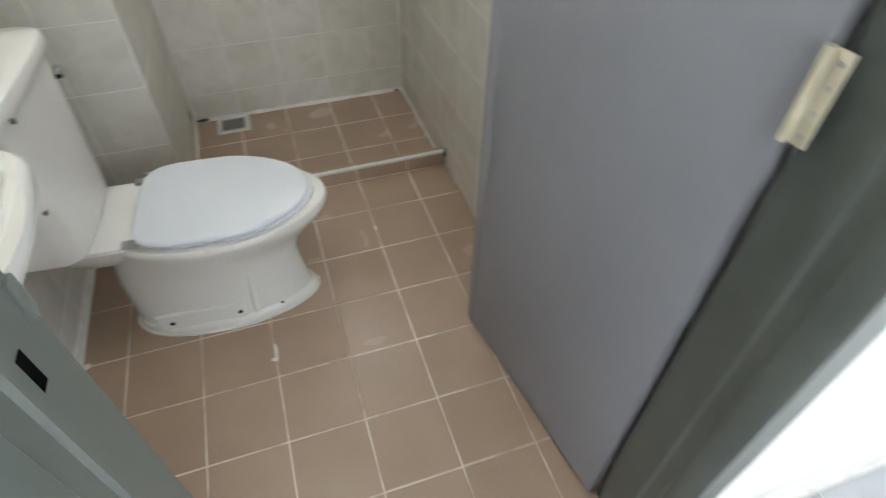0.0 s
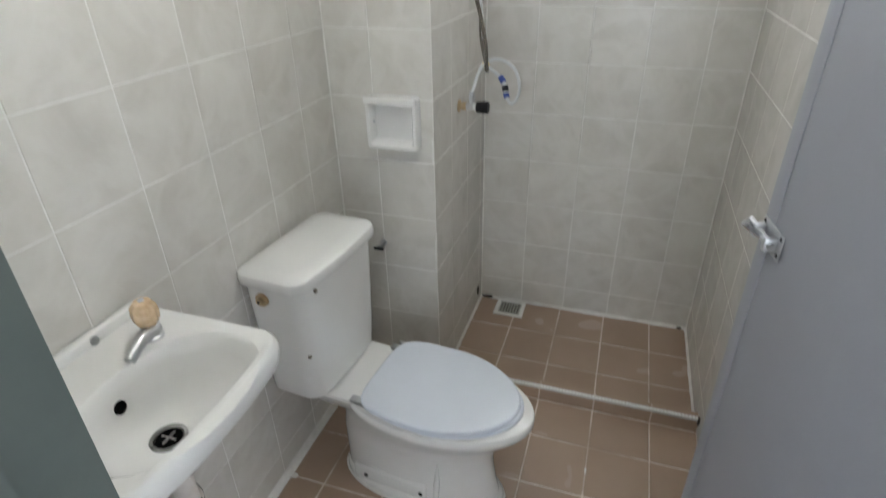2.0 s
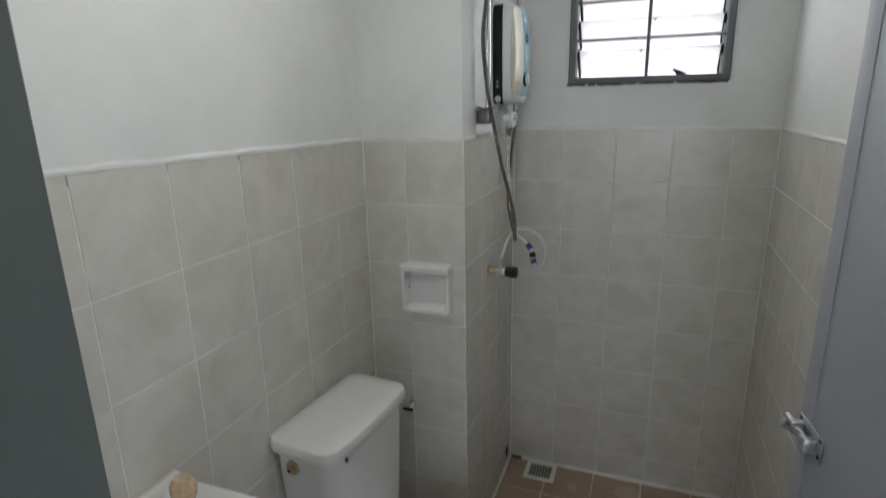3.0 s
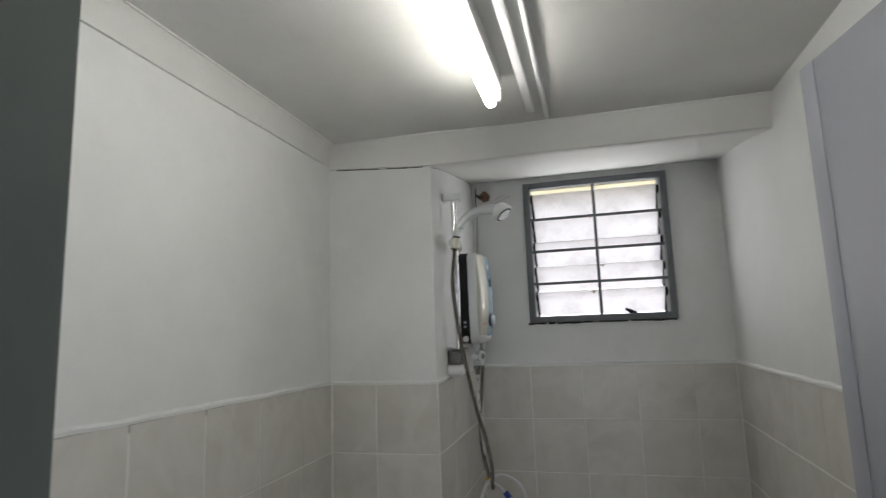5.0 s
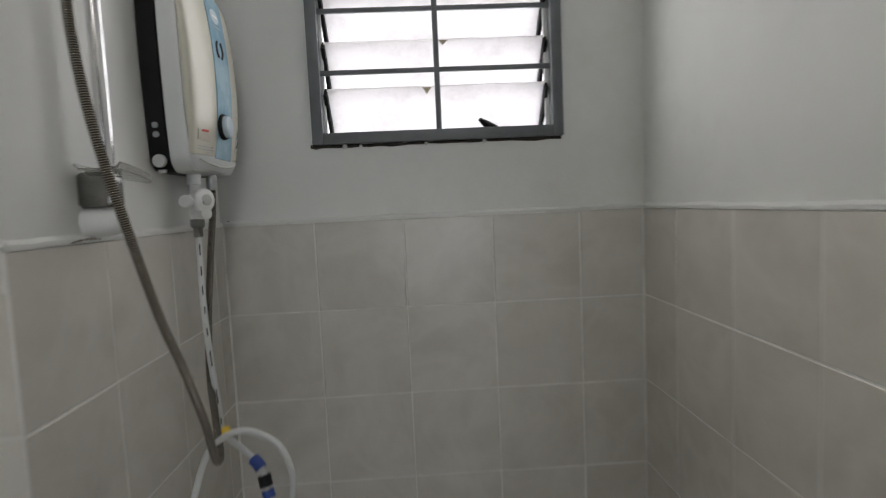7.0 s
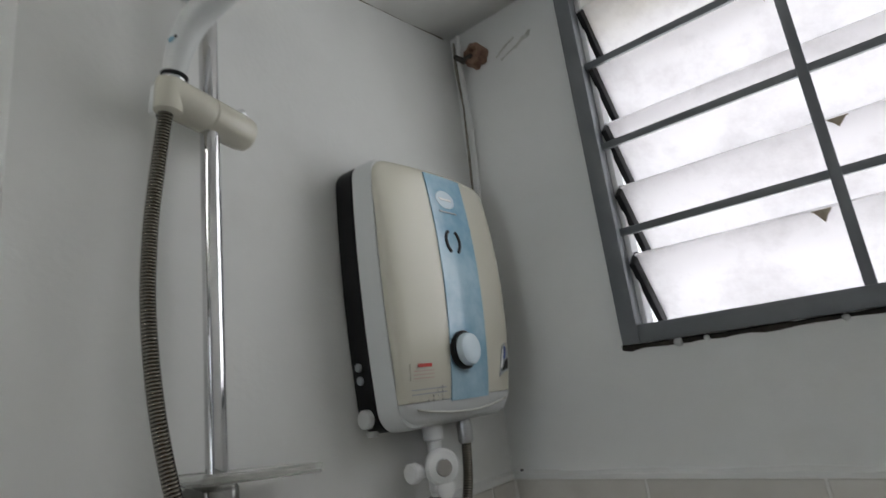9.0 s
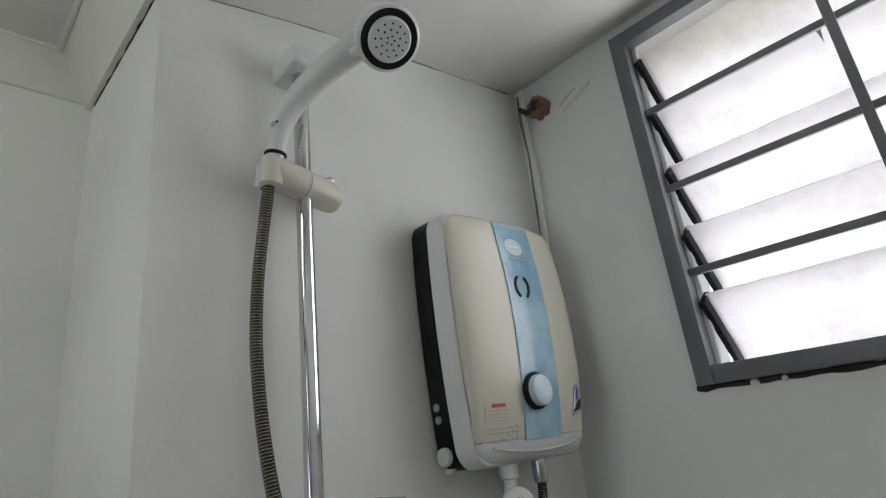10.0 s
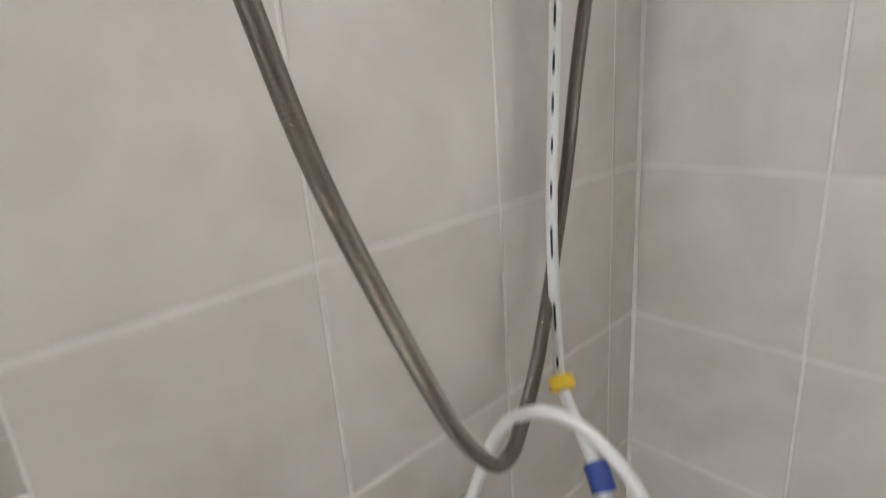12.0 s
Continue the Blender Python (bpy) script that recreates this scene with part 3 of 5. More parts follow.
for k in range(5):
    zc = 1.7555 + 0.1005 * k
    tilt = radians(49)
    yc = FY1 + 0.0065
    bm = bmesh.new()
    h = 0.059
    rows = []
    for x in np.linspace(WX0 + F + 0.010, WX1 - F - 0.010, 13):
        chip = noise.noise(Vector((x * 30, k * 5.0, 0))) * 0.0015
        rows.append([(x, yc + s * math.cos(tilt) + q * math.sin(tilt), zc - s * math.sin(tilt) + q * math.cos(tilt))
                     for s, q in ((-h + chip, -0.0025), (h - chip, -0.0025), (h - chip, 0.0025), (-h + chip, 0.0025))])
    loft(bm, rows)
    blade = part("louvre_blade", bm, FROST, window_1, "frosted glass louvre blade, streaked with grime", smooth=False)
    blade.visible_shadow = False
    for x in (WX0 + F + 0.008, WX1 - F - 0.008):
        bm = bmesh.new()
        box(bm, -0.004, 0.004, -h * 0.97, h * 0.97, -0.021, 0.010, 0.001)
        bmesh.ops.transform(bm, matrix=Matrix.Translation((x, yc, zc)) @ pose(0, 0, 0, -math.degrees(tilt)), verts=bm.verts)
        part("blade_clip", bm, BLACK, window_1, "black metal blade holder")

# cream soffit edge of the opening, outside above the uppermost blade
bm = bmesh.new()
rows = []
for i in range(41):
    x = WX0 + 0.002 + (WX1 - WX0 - 0.004) * i / 40
    d = 0.040 + 0.008 * noise.noise(Vector((x * 18, 3, 1)))
    rows.append([(x, YB + 0.112, WZ1 - 0.001), (x, YB + 0.112, WZ1 - d), (x, YB + 0.114, WZ1 - d), (x, YB + 0.114, WZ1 - 0.001)])
loft(bm, rows)
film = part("weather_strip", bm, FILM, window_1, "yellowed plastic strip under the frame head")
film.visible_shadow = False

# ---- ceiling lamp ----
lamp = thing("ceiling_lamp", (0.262, -0.214, ZC), "lit bare fluorescent tube on a white ceiling batten", "lamp")
part("batten", boxes((-0.014, 0.032, -0.41, 0.41, -0.042, 0.0), bevel=0.004), WHITE, lamp, "white metal batten")
bm = bmesh.new()
lathe(bm, [(0.006, -0.432), (0.013, -0.427), (0.013, 0.427), (0.006, 0.432)], 16, pose(0.002, 0, -0.062, 90))
part("tube", bm, TUBEGLOW, lamp, "glowing white fluorescent tube")
for y in (-0.418, 0.418):
    part("lamp_holder", boxes((-0.012, 0.029, y - 0.007, y + 0.007, -0.066, -0.006), bevel=0.003), CREAM, lamp, "yellowed plastic end holder")

# ---- toilet ----
TY = 0.146
toilet = thing("toilet", (0, TY, 0), "white ceramic close-coupled toilet with a closed white plastic lid", "toilet", turn=-5)


def egg(cx, rx, ry, z, n=44, rear=2.6, taper=0.12):
    """An egg-shaped ring: round in front, squarer behind."""
    out = []
    for i in range(n):
        a = 2 * math.pi * i / n
        c, s = math.cos(a), math.sin(a)
        p = 2.0 if c > 0 else rear
        out.append((cx + rx * math.copysign(abs(c) ** (2 / p), c), (ry - taper * ry * max(c, 0)) * math.copysign(abs(s) ** (2 / p), s), z))
    return out


bm = bmesh.new()
loft(bm, [egg(0.098, 0.268, 0.128, 0.0), egg(0.098, 0.268, 0.128, 0.018), egg(0.097, 0.265, 0.125, 0.027), egg(0.094, 0.258, 0.116, 0.034),
          egg(0.088, 0.253, 0.111, 0.08), egg(0.083, 0.249, 0.110, 0.14), egg(0.082, 0.247, 0.111, 0.20), egg(0.098, 0.254, 0.120, 0.25),
          egg(0.125, 0.268, 0.145, 0.30), egg(0.150, 0.278, 0.160, 0.340), egg(0.158, 0.284, 0.174, 0.366), egg(0.158, 0.285, 0.177, 0.384),
          egg(0.158, 0.282, 0.174, 0.392), egg(0.158, 0.272, 0.164, 0.395)])
bowl = part("bowl", bm, CERAMIC, toilet, "white ceramic bowl and pedestal")
bm = bmesh.new()
loft(bm, [rounded(-0.10, 0, 0.10, 0.085, 0.03, 0.30), rounded(-0.105, 0, 0.12, 0.118, 0.04, 0.35), rounded(-0.105, 0, 0.125, 0.134, 0.04, 0.388),
          rounded(-0.105, 0, 0.122, 0.131, 0.04, 0.397), rounded(-0.105, 0, 0.112, 0.121, 0.035, 0.399)])
shelf = part("shelf", bm, CERAMIC, toilet)
# foot panel with bolt holes on each flank, and a soft rib in front of it
for s in (-1, 1):
    bm = bmesh.new()
    box(bm, -0.095, 0.155, min(s * 0.100, s * 0.1155), max(s * 0.100, s * 0.1155), 0.028, 0.092, 0.007, 3)
    part("foot_panel", bm, CERAMIC, bowl)
    bm = bmesh.new()
    tube(bm, spline([(0.182, s * 0.100, 0.030), (0.185, s * 0.098, 0.085), (0.188, s * 0.096, 0.14), (0.190, s * 0.097, 0.20)], 5), [0.010] * 8 + [0.009, 0.008, 0.007, 0.006, 0.005, 0.004, 0.003, 0.002], 10)
    part("rib", bm, CERAMIC, bowl)
    for x, z in ((-0.052, 0.055), (0.138, 0.057), (0.258, 0.048)):
        disc("bolt_hole", Matrix.Translation((x, s * (0.0985 if x > 0.2 else 0.1145), z)) @ pose(0, 0, 0, s * -90), 0.0075 if x < 0.2 else 0.005, 0.003, HOLE, bowl, 14, label="dark bolt hole")
bm = bmesh.new()
loft(bm, [egg(0.184, 0.220, 0.163, 0.397, rear=3.2), egg(0.184, 0.226, 0.168, 0.400, rear=3.2), egg(0.184, 0.226, 0.168, 0.406, rear=3.2), egg(0.184, 0.222, 0.164, 0.409, rear=3.2)])
seat = part("seat", bm, SEAT, toilet)
bm = bmesh.new()
loft(bm, [egg(0.180, 0.214, 0.164, 0.4105, rear=5.0), egg(0.180, 0.220, 0.169, 0.413, rear=5.0), egg(0.180, 0.220, 0.169, 0.420, rear=5.0), egg(0.180, 0.215, 0.164, 0.425, rear=5.0),
          egg(0.180, 0.200, 0.150, 0.4275, rear=3.2), egg(0.180, 0.14, 0.105, 0.430, rear=2.8), egg(0.180, 0.065, 0.045, 0.431, rear=2.4)])
lid = part("lid", bm, SEAT, toilet, "smooth white plastic seat lid")
for s in (-1, 1):
    bm = bmesh.new()
    box(bm, -0.062, -0.028, s * 0.125 - 0.012, s * 0.125 + 0.012, 0.398, 0.410, 0.003)
    box(bm, -0.04, -0.006, s * 0.140 - 0.004, s * 0.140 + 0.004, 0.404, 0.420, 0.002)
    part("hinge", bm, DULL, toilet, "grey metal seat hinge").scale.z = 0.960

for piece in (bowl, shelf, seat, lid):
    piece.scale.z = 0.960


def cistern(cx, hx, hy, r, z, bulge=0.010):
    """A rounded ring whose front bows outwards."""
    return [(x + (bulge * (1 - (y / hy) ** 2) if x > cx else 0), y - 0.014, 0.40 + (zz - 0.40) * 1.068) for x, y, zz in rounded(cx, 0, hx, hy, r, z, 7)]


bm = bmesh.new()
loft(bm, [cistern(-0.222, 0.078, 0.150, 0.036, 0.388), cistern(-0.221, 0.086, 0.164, 0.040, 0.397), cistern(-0.220, 0.088, 0.171, 0.040, 0.46),
          cistern(-0.219, 0.090, 0.178, 0.040, 0.58), cistern(-0.218, 0.092, 0.184, 0.040, 0.70), cistern(-0.218, 0.092, 0.186, 0.040, 0.742)])
tank = part("tank", bm, CERAMIC, toilet, "white ceramic cistern")
bm = bmesh.new()
loft(bm, [cistern(-0.216, 0.092, 0.186, 0.036, 0.743), cistern(-0.216, 0.102, 0.196, 0.038, 0.747), cistern(-0.216, 0.104, 0.199, 0.040, 0.754),
          cistern(-0.216, 0.104, 0.199, 0.040, 0.769), cistern(-0.216, 0.101, 0.196, 0.038, 0.777), cistern(-0.216, 0.093, 0.188, 0.034, 0.782),
          cistern(-0.216, 0.055, 0.145, 0.03, 0.784)])
part("tank_lid", bm, CERAMIC, toilet, "white ceramic cistern lid")
m = Matrix.Translation((-0.240, -0.1985, 0.735)) @ pose(0, 0, 0, 90)
lever = disc("lever_socket", m, 0.019, 0.008, BRASS, tank, 24, label="worn brass lever socket without a handle")
disc("socket_core", m @ Matrix.Translation((0, 0, 0.006)), 0.010, 0.012, BRASS, lever, 16)
disc("socket_hole", m @ Matrix.Translation((0, 0, 0.0175)), 0.0045, 0.0012, BLACK, lever, 12, 0.0002)
for p in ((-0.108, -0.150, 0.765), (-0.140, -0.176, 0.560)):
    bm = bmesh.new()
    box(bm, p[0] - 0.003, p[0] + 0.005, p[1] - 0.006, p[1] + 0.002, p[2] - 0.006, p[2] + 0.004, 0.001)
    part("chip", bm, LINE, tank, "small brown chip in the glaze")
# sealant round the foot
bm = bmesh.new()
ring = egg(0.098, 0.271, 0.131, 0.002)
tube(bm, ring + ring[:1], [0.004 + 0.002 * noise.noise(Vector((i * 0.7, 0, 0))) for i in range(len(ring) + 1)], 8)
part("sealant", bm, GROUT, toilet, "uneven pale sealant round the foot")

# stop valve beside the cistern
stop = thing("stop_valve", (-0.185, YC, 0.60), "small dark stop valve on the tiles behind the toilet", "valve")
bm = bmesh.new()
lathe(bm, [(0.012, 0), (0.012, 0.004), (0.006, 0.005), (0.006, 0.03), (0.009, 0.031), (0.009, 0.045)], 14, pose(0, 0, 0, 90))
part("body", bm, DULL, stop)
bm = bmesh.new()
box(bm, -0.018, 0.018, -0.052, -0.045, -0.005, 0.005, 0.002)
part("handle", bm, BLACK, stop, "black lever handle")

# ---- basin ----
SY, SZ = -0.500, 0.895
basin = thing("wash_basin", (0, SY, 0), "white ceramic wall basin with one tap, hung beside the door", "basin")


def rim(grow, z, bulge=0.020, cx=-0.160, hx=0.168, hy=0.198, r=0.044):
    out = []
    for x, y, zz in rounded(cx, 0, hx + grow, hy + grow, r + grow * 0.6, z, 8):
        f = max(0.0, (x - cx) / hx)
        out.append((max(x + bulge * f * max(0.0, 1 - (y / hy) ** 2), XL + 0.001), y, zz))
    return out


def bowl_ring(cx, rx, ry, z, like, power=2.3):
    out = []
    for x, y, zz in like:
        a = math.atan2(y / 0.21, (x + 0.135) / 0.195)
        c, s = math.cos(a), math.sin(a)
        out.append((cx + rx * math.copysign(abs(c) ** (2 / power), c), ry * math.copysign(abs(s) ** (2 / power), s), z))
    return out


base_ring = rim(0, SZ)
inner = lambda cx, rx, ry, z, p=2.3: bowl_ring(cx, rx, ry, z, base_ring, p)
bm = bmesh.new()
loft(bm, [inner(-0.125, 0.035, 0.035, 0.700, 2), inner(-0.14, 0.065, 0.07, 0.720, 2), inner(-0.155, 0.115, 0.125, 0.765), rim(-0.058, 0.812), rim(-0.024, 0.828),
          rim(-0.008, 0.840), rim(-0.002, 0.860), rim(0, 0.880), rim(-0.003, 0.889), rim(-0.009, SZ), rim(-0.018, SZ + 0.0005),
          inner(-0.085, 0.124, 0.166, SZ - 0.002, 2.15), inner(-0.086, 0.117, 0.158, SZ - 0.010, 2.15), inner(-0.092, 0.108, 0.146, 0.860, 2.1), inner(-0.103, 0.094, 0.126, 0.823, 2), inner(-0.114, 0.070, 0.094, 0.794, 2),
          inner(-0.122, 0.042, 0.050, 0.780, 2), inner(-0.124, 0.024, 0.024, 0.775, 2)])
part("bowl", bm, CERAMIC, basin, "white ceramic bowl")
part("back_ledge", boxes((XL + 0.0005, XL + 0.024, -0.187, 0.187, SZ - 0.010, SZ + 0.020), bevel=0.008), CERAMIC, basin)
bm = bmesh.new()
lathe(bm, [(0.033, 0.0), (0.033, 0.002), (0.026, 0.0035), (0.024, 0.001), (0.022, -0.006)], 28, Matrix.Translation((-0.124, 0, 0.7755)), cap1=False)
drain = part("drain_ring", bm, DARKMETAL, basin, "dull metal drain ring")
disc("drain_cup", Matrix.Translation((-0.124, 0, 0.7705)), 0.0235, 0.006, HOLE, drain, 20)
bm = bmesh.new()
box(bm, -0.140, -0.108, -0.002, 0.002, 0.7755, 0.778, 0.0006)
box(bm, -0.126, -0.122, -0.016, 0.016, 0.7755, 0.7778, 0.0006)
part("drain_cross", bm, DARKMETAL, drain)
m = look((-0.197, -0.012, 0.840), (-0.05, 0.0, 0.88)) @ pose(0, 0, 0, 180)
disc("overflow_hole", m @ Matrix.Translation((0, 0, -0.003)), 0.0125, 0.006, HOLE, basin, 20, label="dark round overflow hole")
disc("chain_stay", Matrix.Translation((XL + 0.0225, 0.062, SZ + 0.008)) @ pose(0, 0, 0, 0, 75), 0.009, 0.004, DULL, basin, 16, label="small dull metal chain stay")

tap = thing("basin_tap", (-0.222, SY + 0.112, SZ), "dull chrome basin tap with a round amber plastic knob", "tap")
bm = bmesh.new()
lathe(bm, [(0.021, 0), (0.021, 0.004), (0.017, 0.007), (0.016, 0.016), (0.017, 0.02), (0.014, 0.026), (0.009, 0.029)], 20)
part("body", bm, DULL, tap)
bm = bmesh.new()
sp = spline([(0.000, 0.012, 0.017), (0.005, -0.020, 0.016), (0.011, -0.050, 0.010), (0.015, -0.071, 0.001)], 6)
tube(bm, sp, [0.0145 - 0.0055 * i / len(sp) for i in range(len(sp))], 14)
part("spout", bm, DULL, tap)
bm = bmesh.new()
prof = [(0.010, 0.026), (0.0165, 0.030), (0.0215, 0.040), (0.0232, 0.054), (0.0215, 0.069), (0.015, 0.079), (0.007, 0.081)]
rings = []
for r, z in prof:
    rings.append([((r * (1 + 0.05 * math.cos(8 * 2 * math.pi * i / 48))) * math.cos(2 * math.pi * i / 48),
                   (r * (1 + 0.05 * math.cos(8 * 2 * math.pi * i / 48))) * math.sin(2 * math.pi * i / 48), z) for i in range(48)])
loft(bm, rings)
knob = part("knob", bm, AMBER, tap, "round fluted amber plastic knob")
disc("cap", Matrix.Translation((0, 0, 0.0807)), 0.006, 0.0015, INK, knob, 14, 0.0004)

waste = thing("waste_pipe", (XL, -0.376, 0.362), "off-white waste pipe running from the basin into the tiled wall", "pipe")
bm = bmesh.new()
tube(bm, spline([(0.190, -0.118, 0.335), (0.186, -0.116, 0.25), (0.15, -0.09, 0.15), (0.075, -0.045, 0.055), (0.0, 0.0, -0.004)], 6), 0.021, 18)
part("pipe", bm, STAINED, waste)
mw = look((0.012, -0.007, 0.006), (0.075, -0.045, 0.055)) @ pose(0, 0, 0, 180)
bm = bmesh.new()
lathe(bm, [(0.040, -0.024), (0.0465, -0.012), (0.0450, 0.014), (0.040, 0.036), (0.0345, 0.055), (0.0325, 0.090), (0.0300, 0.104), (0.020, 0.106)], 24, mw)
part("collar", bm, STAINED, waste, "off-white pipe collar")
bm = bmesh.new()
lathe(bm, [(0.0440, 0.000), (0.0470, 0.003), (0.0462, 0.010), (0.0430, 0.013)], 24, mw)
part("gap", bm, DIRT, waste, "dark grimy joint")
bm = bmesh.new()
lathe(bm, [(0.0295, 0.092), (0.0338, 0.094), (0.0336, 0.098), (0.0290, 0.102)], 24, mw)
part("ring", bm, DIRT, waste, "dark grimy ring")

# ---- paper holder ----
holder = thing("toilet_paper_holder", (-0.1125, YC, 1.04), "empty white ceramic toilet paper holder set on the tiles", "paper holder")
W, H, D = 0.084, 0.083, 0.040
bm = bmesh.new()


def frame_ring(w, h, y, r):
    return [(x, y, z) for x, z, q in rounded(0, 0, w, h, r, 0, 4)]


loft(bm, [frame_ring(W, H, 0.0, 0.012), frame_ring(W, H, -D + 0.006, 0.012), frame_ring(W - 0.003, H - 0.003, -D, 0.011), frame_ring(W - 0.012, H - 0.014, -D, 0.008),
          frame_ring(W - 0.015, H - 0.018, -D + 0.004, 0.008), frame_ring(W - 0.020, H - 0.024, -0.002, 0.010)])
part("body", bm, CERAMIC, holder)
part("hood", boxes((-W + 0.002, W + 0.002, -D - 0.014, -D + 0.006, H - 0.022, H + 0.001), bevel=0.006), CERAMIC, holder)
for s in (-1, 1):
    disc("socket", Matrix.Translation((s * (W - 0.0185), -0.018, 0.0)) @ pose(0, 0, 0, 0, -s * 90), 0.006, 0.002, DULL, holder, 12, 0.0005)

# ---- floor drain ----
fd = thing("floor_drain", (0.170, 1.140, -0.012), "square white-framed floor drain in the shower corner", "drain")
bm = bmesh.new()
o, i = 0.068, 0.050
for r in ((-o, o, -o * 0.92, -i * 0.92), (-o, o, i * 0.92, o * 0.92), (-o, -i, -i * 0.92, i * 0.92), (i, o, -i * 0.92, i * 0.92)):
    box(bm, *r, -0.004, 0.004, 0.001)
part("surround", bm, GROUT, fd, "white mortar surround")
grate = part("grate", boxes((-i, i, -i * 0.92, i * 0.92, -0.003, 0.0018)), GRATE, fd, "dull grey metal grate", smooth=False)
for k in range(7):
    x = -0.039 + 0.013 * k
    part("slot", boxes((x - 0.003, x + 0.003, -0.034, 0.034, 0.0014, 0.0022)), DIRT, grate, smooth=False)

# ---- water heater ----
HYC, HZC = 1.027, 1.776
heater = thing("water_heater", (XC - BACK, HYC, HZC), "cream instant water heater with pale blue stripe on the wall", "water heater")
HH = 0.165


def shell(x, grow, r=0.026, hy=0.126, hz=HH):
    """Outline of the case at depth x: a barrel-sided rounded panel."""
    out = []
    for y, z, q in rounded(0, 0, hy + grow, hz + grow, r + grow * 0.7, 0, 6):
        out.append((x, y * (1.0 if y < 0 else 0.90) * (1.0 - 0.055 * (z / hz) ** 2 + 0.035 * (z / hz)), z))
    return out


def front(y, z):
    """Depth of the bulged front."""
    return 0.093 - 0.015 * (z / HH) ** 2 - 1.0 * y * y - 0.006 * max(0.0, -z / HH - 0.82) / 0.18


def skin(s, lift=0.0):
    return [(front(y * s, z * s) + lift, y * s, z * s) for x, y, z in shell(0, -0.012)]


bm = bmesh.new()
loft(bm, [shell(0.0, -0.004), shell(0.003, -0.001), shell(0.030, -0.001), shell(0.032, -0.003)])
back = part("back_plate", bm, BLACK, heater, "black plastic back plate")
bm = bmesh.new()
loft(bm, [shell(0.033, -0.004), shell(0.035, 0.0), shell(0.056, -0.001), shell(0.064, -0.004)])
part("side_shell", bm, PALE, heater, "pale grey plastic side shell")
bm = bmesh.new()
edge = lambda g, d: [(front(y, z) - d, y, z) for x, y, z in shell(0, g)]
loft(bm, [shell(0.0645, -0.006), edge(-0.0045, 0.007), edge(-0.0062, 0.002)] + [skin(s) for s in (1.0, 0.9, 0.75, 0.6, 0.45, 0.3, 0.15, 0.04)])
low_bm = bm.copy()
bmesh.ops.bisect_plane(bm, geom=bm.verts[:] + bm.edges[:] + bm.faces[:], plane_co=(0, 0, -0.1345), plane_no=(0, 0, 1), clear_inner=True)
cover = part("front_cover", bm, CREAM, heater, "cream plastic front cover, slightly yellowed", angle=60)
bmesh.ops.bisect_plane(low_bm, geom=low_bm.verts[:] + low_bm.edges[:] + low_bm.faces[:], plane_co=(0, 0, -0.1355), plane_no=(0, 0, 1), clear_outer=True)
part("chin", low_bm, PALE, heater, "pale grey plastic chin", angle=60)


def band(name, y0, y1, z0, z1, lift, mat, parent, label="", n=24, curve=0.0):
    """A thin strip that follows the bulged front."""
    bm = bmesh.new()
    rings = []
    for k in range(n + 1):
        z = z0 + (z1 - z0) * k / n
        c = curve * (1 - (z / HH) ** 2)
        ys = [y0 + c + (y1 - y0) * j / 4 for j in range(5)]
        rings.append([(front(y, z) + lift, y, z) for y in ys] + [(front(y, z) - 0.001, y, z) for y in reversed(ys)])
    loft(bm, rings)
    return part(name, bm, mat, parent, label)


stripe = band("stripe", -0.040, 0.034, -0.138, 0.154, 0.0016, SKYBLUE, heater, "pale blue glossy stripe with its reflections painted in")
mk = Matrix.Translation((front(-0.018, -0.080), -0.018, -0.080)) @ pose(0, 0, 0, 0, 90)
bm = bmesh.new()
lathe(bm, [(0.0235, 0.0), (0.0235, 0.005), (0.022, 0.007)], 32, mk)
dial = part("dial_ring", bm, BLACK, stripe, "dark ring behind the knob")
bm = bmesh.new()
lathe(bm, [(0.0195, 0.005), (0.0198, 0.011), (0.0184, 0.015), (0.016, 0.0165), (0.008, 0.0172)], 32, mk)
part("knob", bm, KNOBBLUE, dial, "round pale blue temperature knob")
# two dark arcs above the knob, and plain marks where small print stands
for a0 in (-60, 120):
    bm = bmesh.new()
    pts = []
    for k in range(9):
        a = radians(a0 + 120 * k / 8)
        y, z = -0.012 + 0.013 * math.cos(a), 0.058 + 0.016 * math.sin(a)
        pts.append((front(y, z) + 0.0018, y, z))
    tube(bm, pts, 0.0024, 6)
    part("arc", bm, BLACK, stripe)
bm = bmesh.new()
loft(bm, [[(front(y, z) + lift, y, z) for y, z in ((-0.010 + 0.018 * k * math.cos(2 * math.pi * j / 24), 0.118 + 0.013 * k * math.sin(2 * math.pi * j / 24)) for j in range(24))]
          for k, lift in ((1.0, 0.0012), (1.0, 0.0022), (0.1, 0.0022))])
part("badge", bm, KNOBBLUE, stripe, "pale oval badge")
band("print_bar", -0.022, 0.001, 0.1165, 0.1195, 0.0028, WHITE, stripe)
band("print_bar", -0.026, 0.008, 0.0985, 0.1005, 0.0024, INK, stripe)
stick = band("sticker", -0.102, -0.064, -0.111, -0.092, 0.0008, CREAM, heater, "small cream sticker with red and pink print", 6)
band("red_bar", -0.092, -0.072, -0.0965, -0.0925, 0.0016, RED, stick, "", 3)
for z in (-0.1085, -0.1045, -0.1005):
    band("print_bar", -0.098, -0.068, z - 0.0005, z + 0.0005, 0.0013, PINK, stick, "", 3)


def decal(name, outline, lift, mat, parent, label=""):
    """A thin flat-printed shape on the bulged front, from (y, z) corners."""
    bm = bmesh.new()
    loft(bm, [[(front(y, z) + d, y, z) for y, z in outline] for d in (-0.0005, lift)])
    return part(name, bm, mat, parent, label)


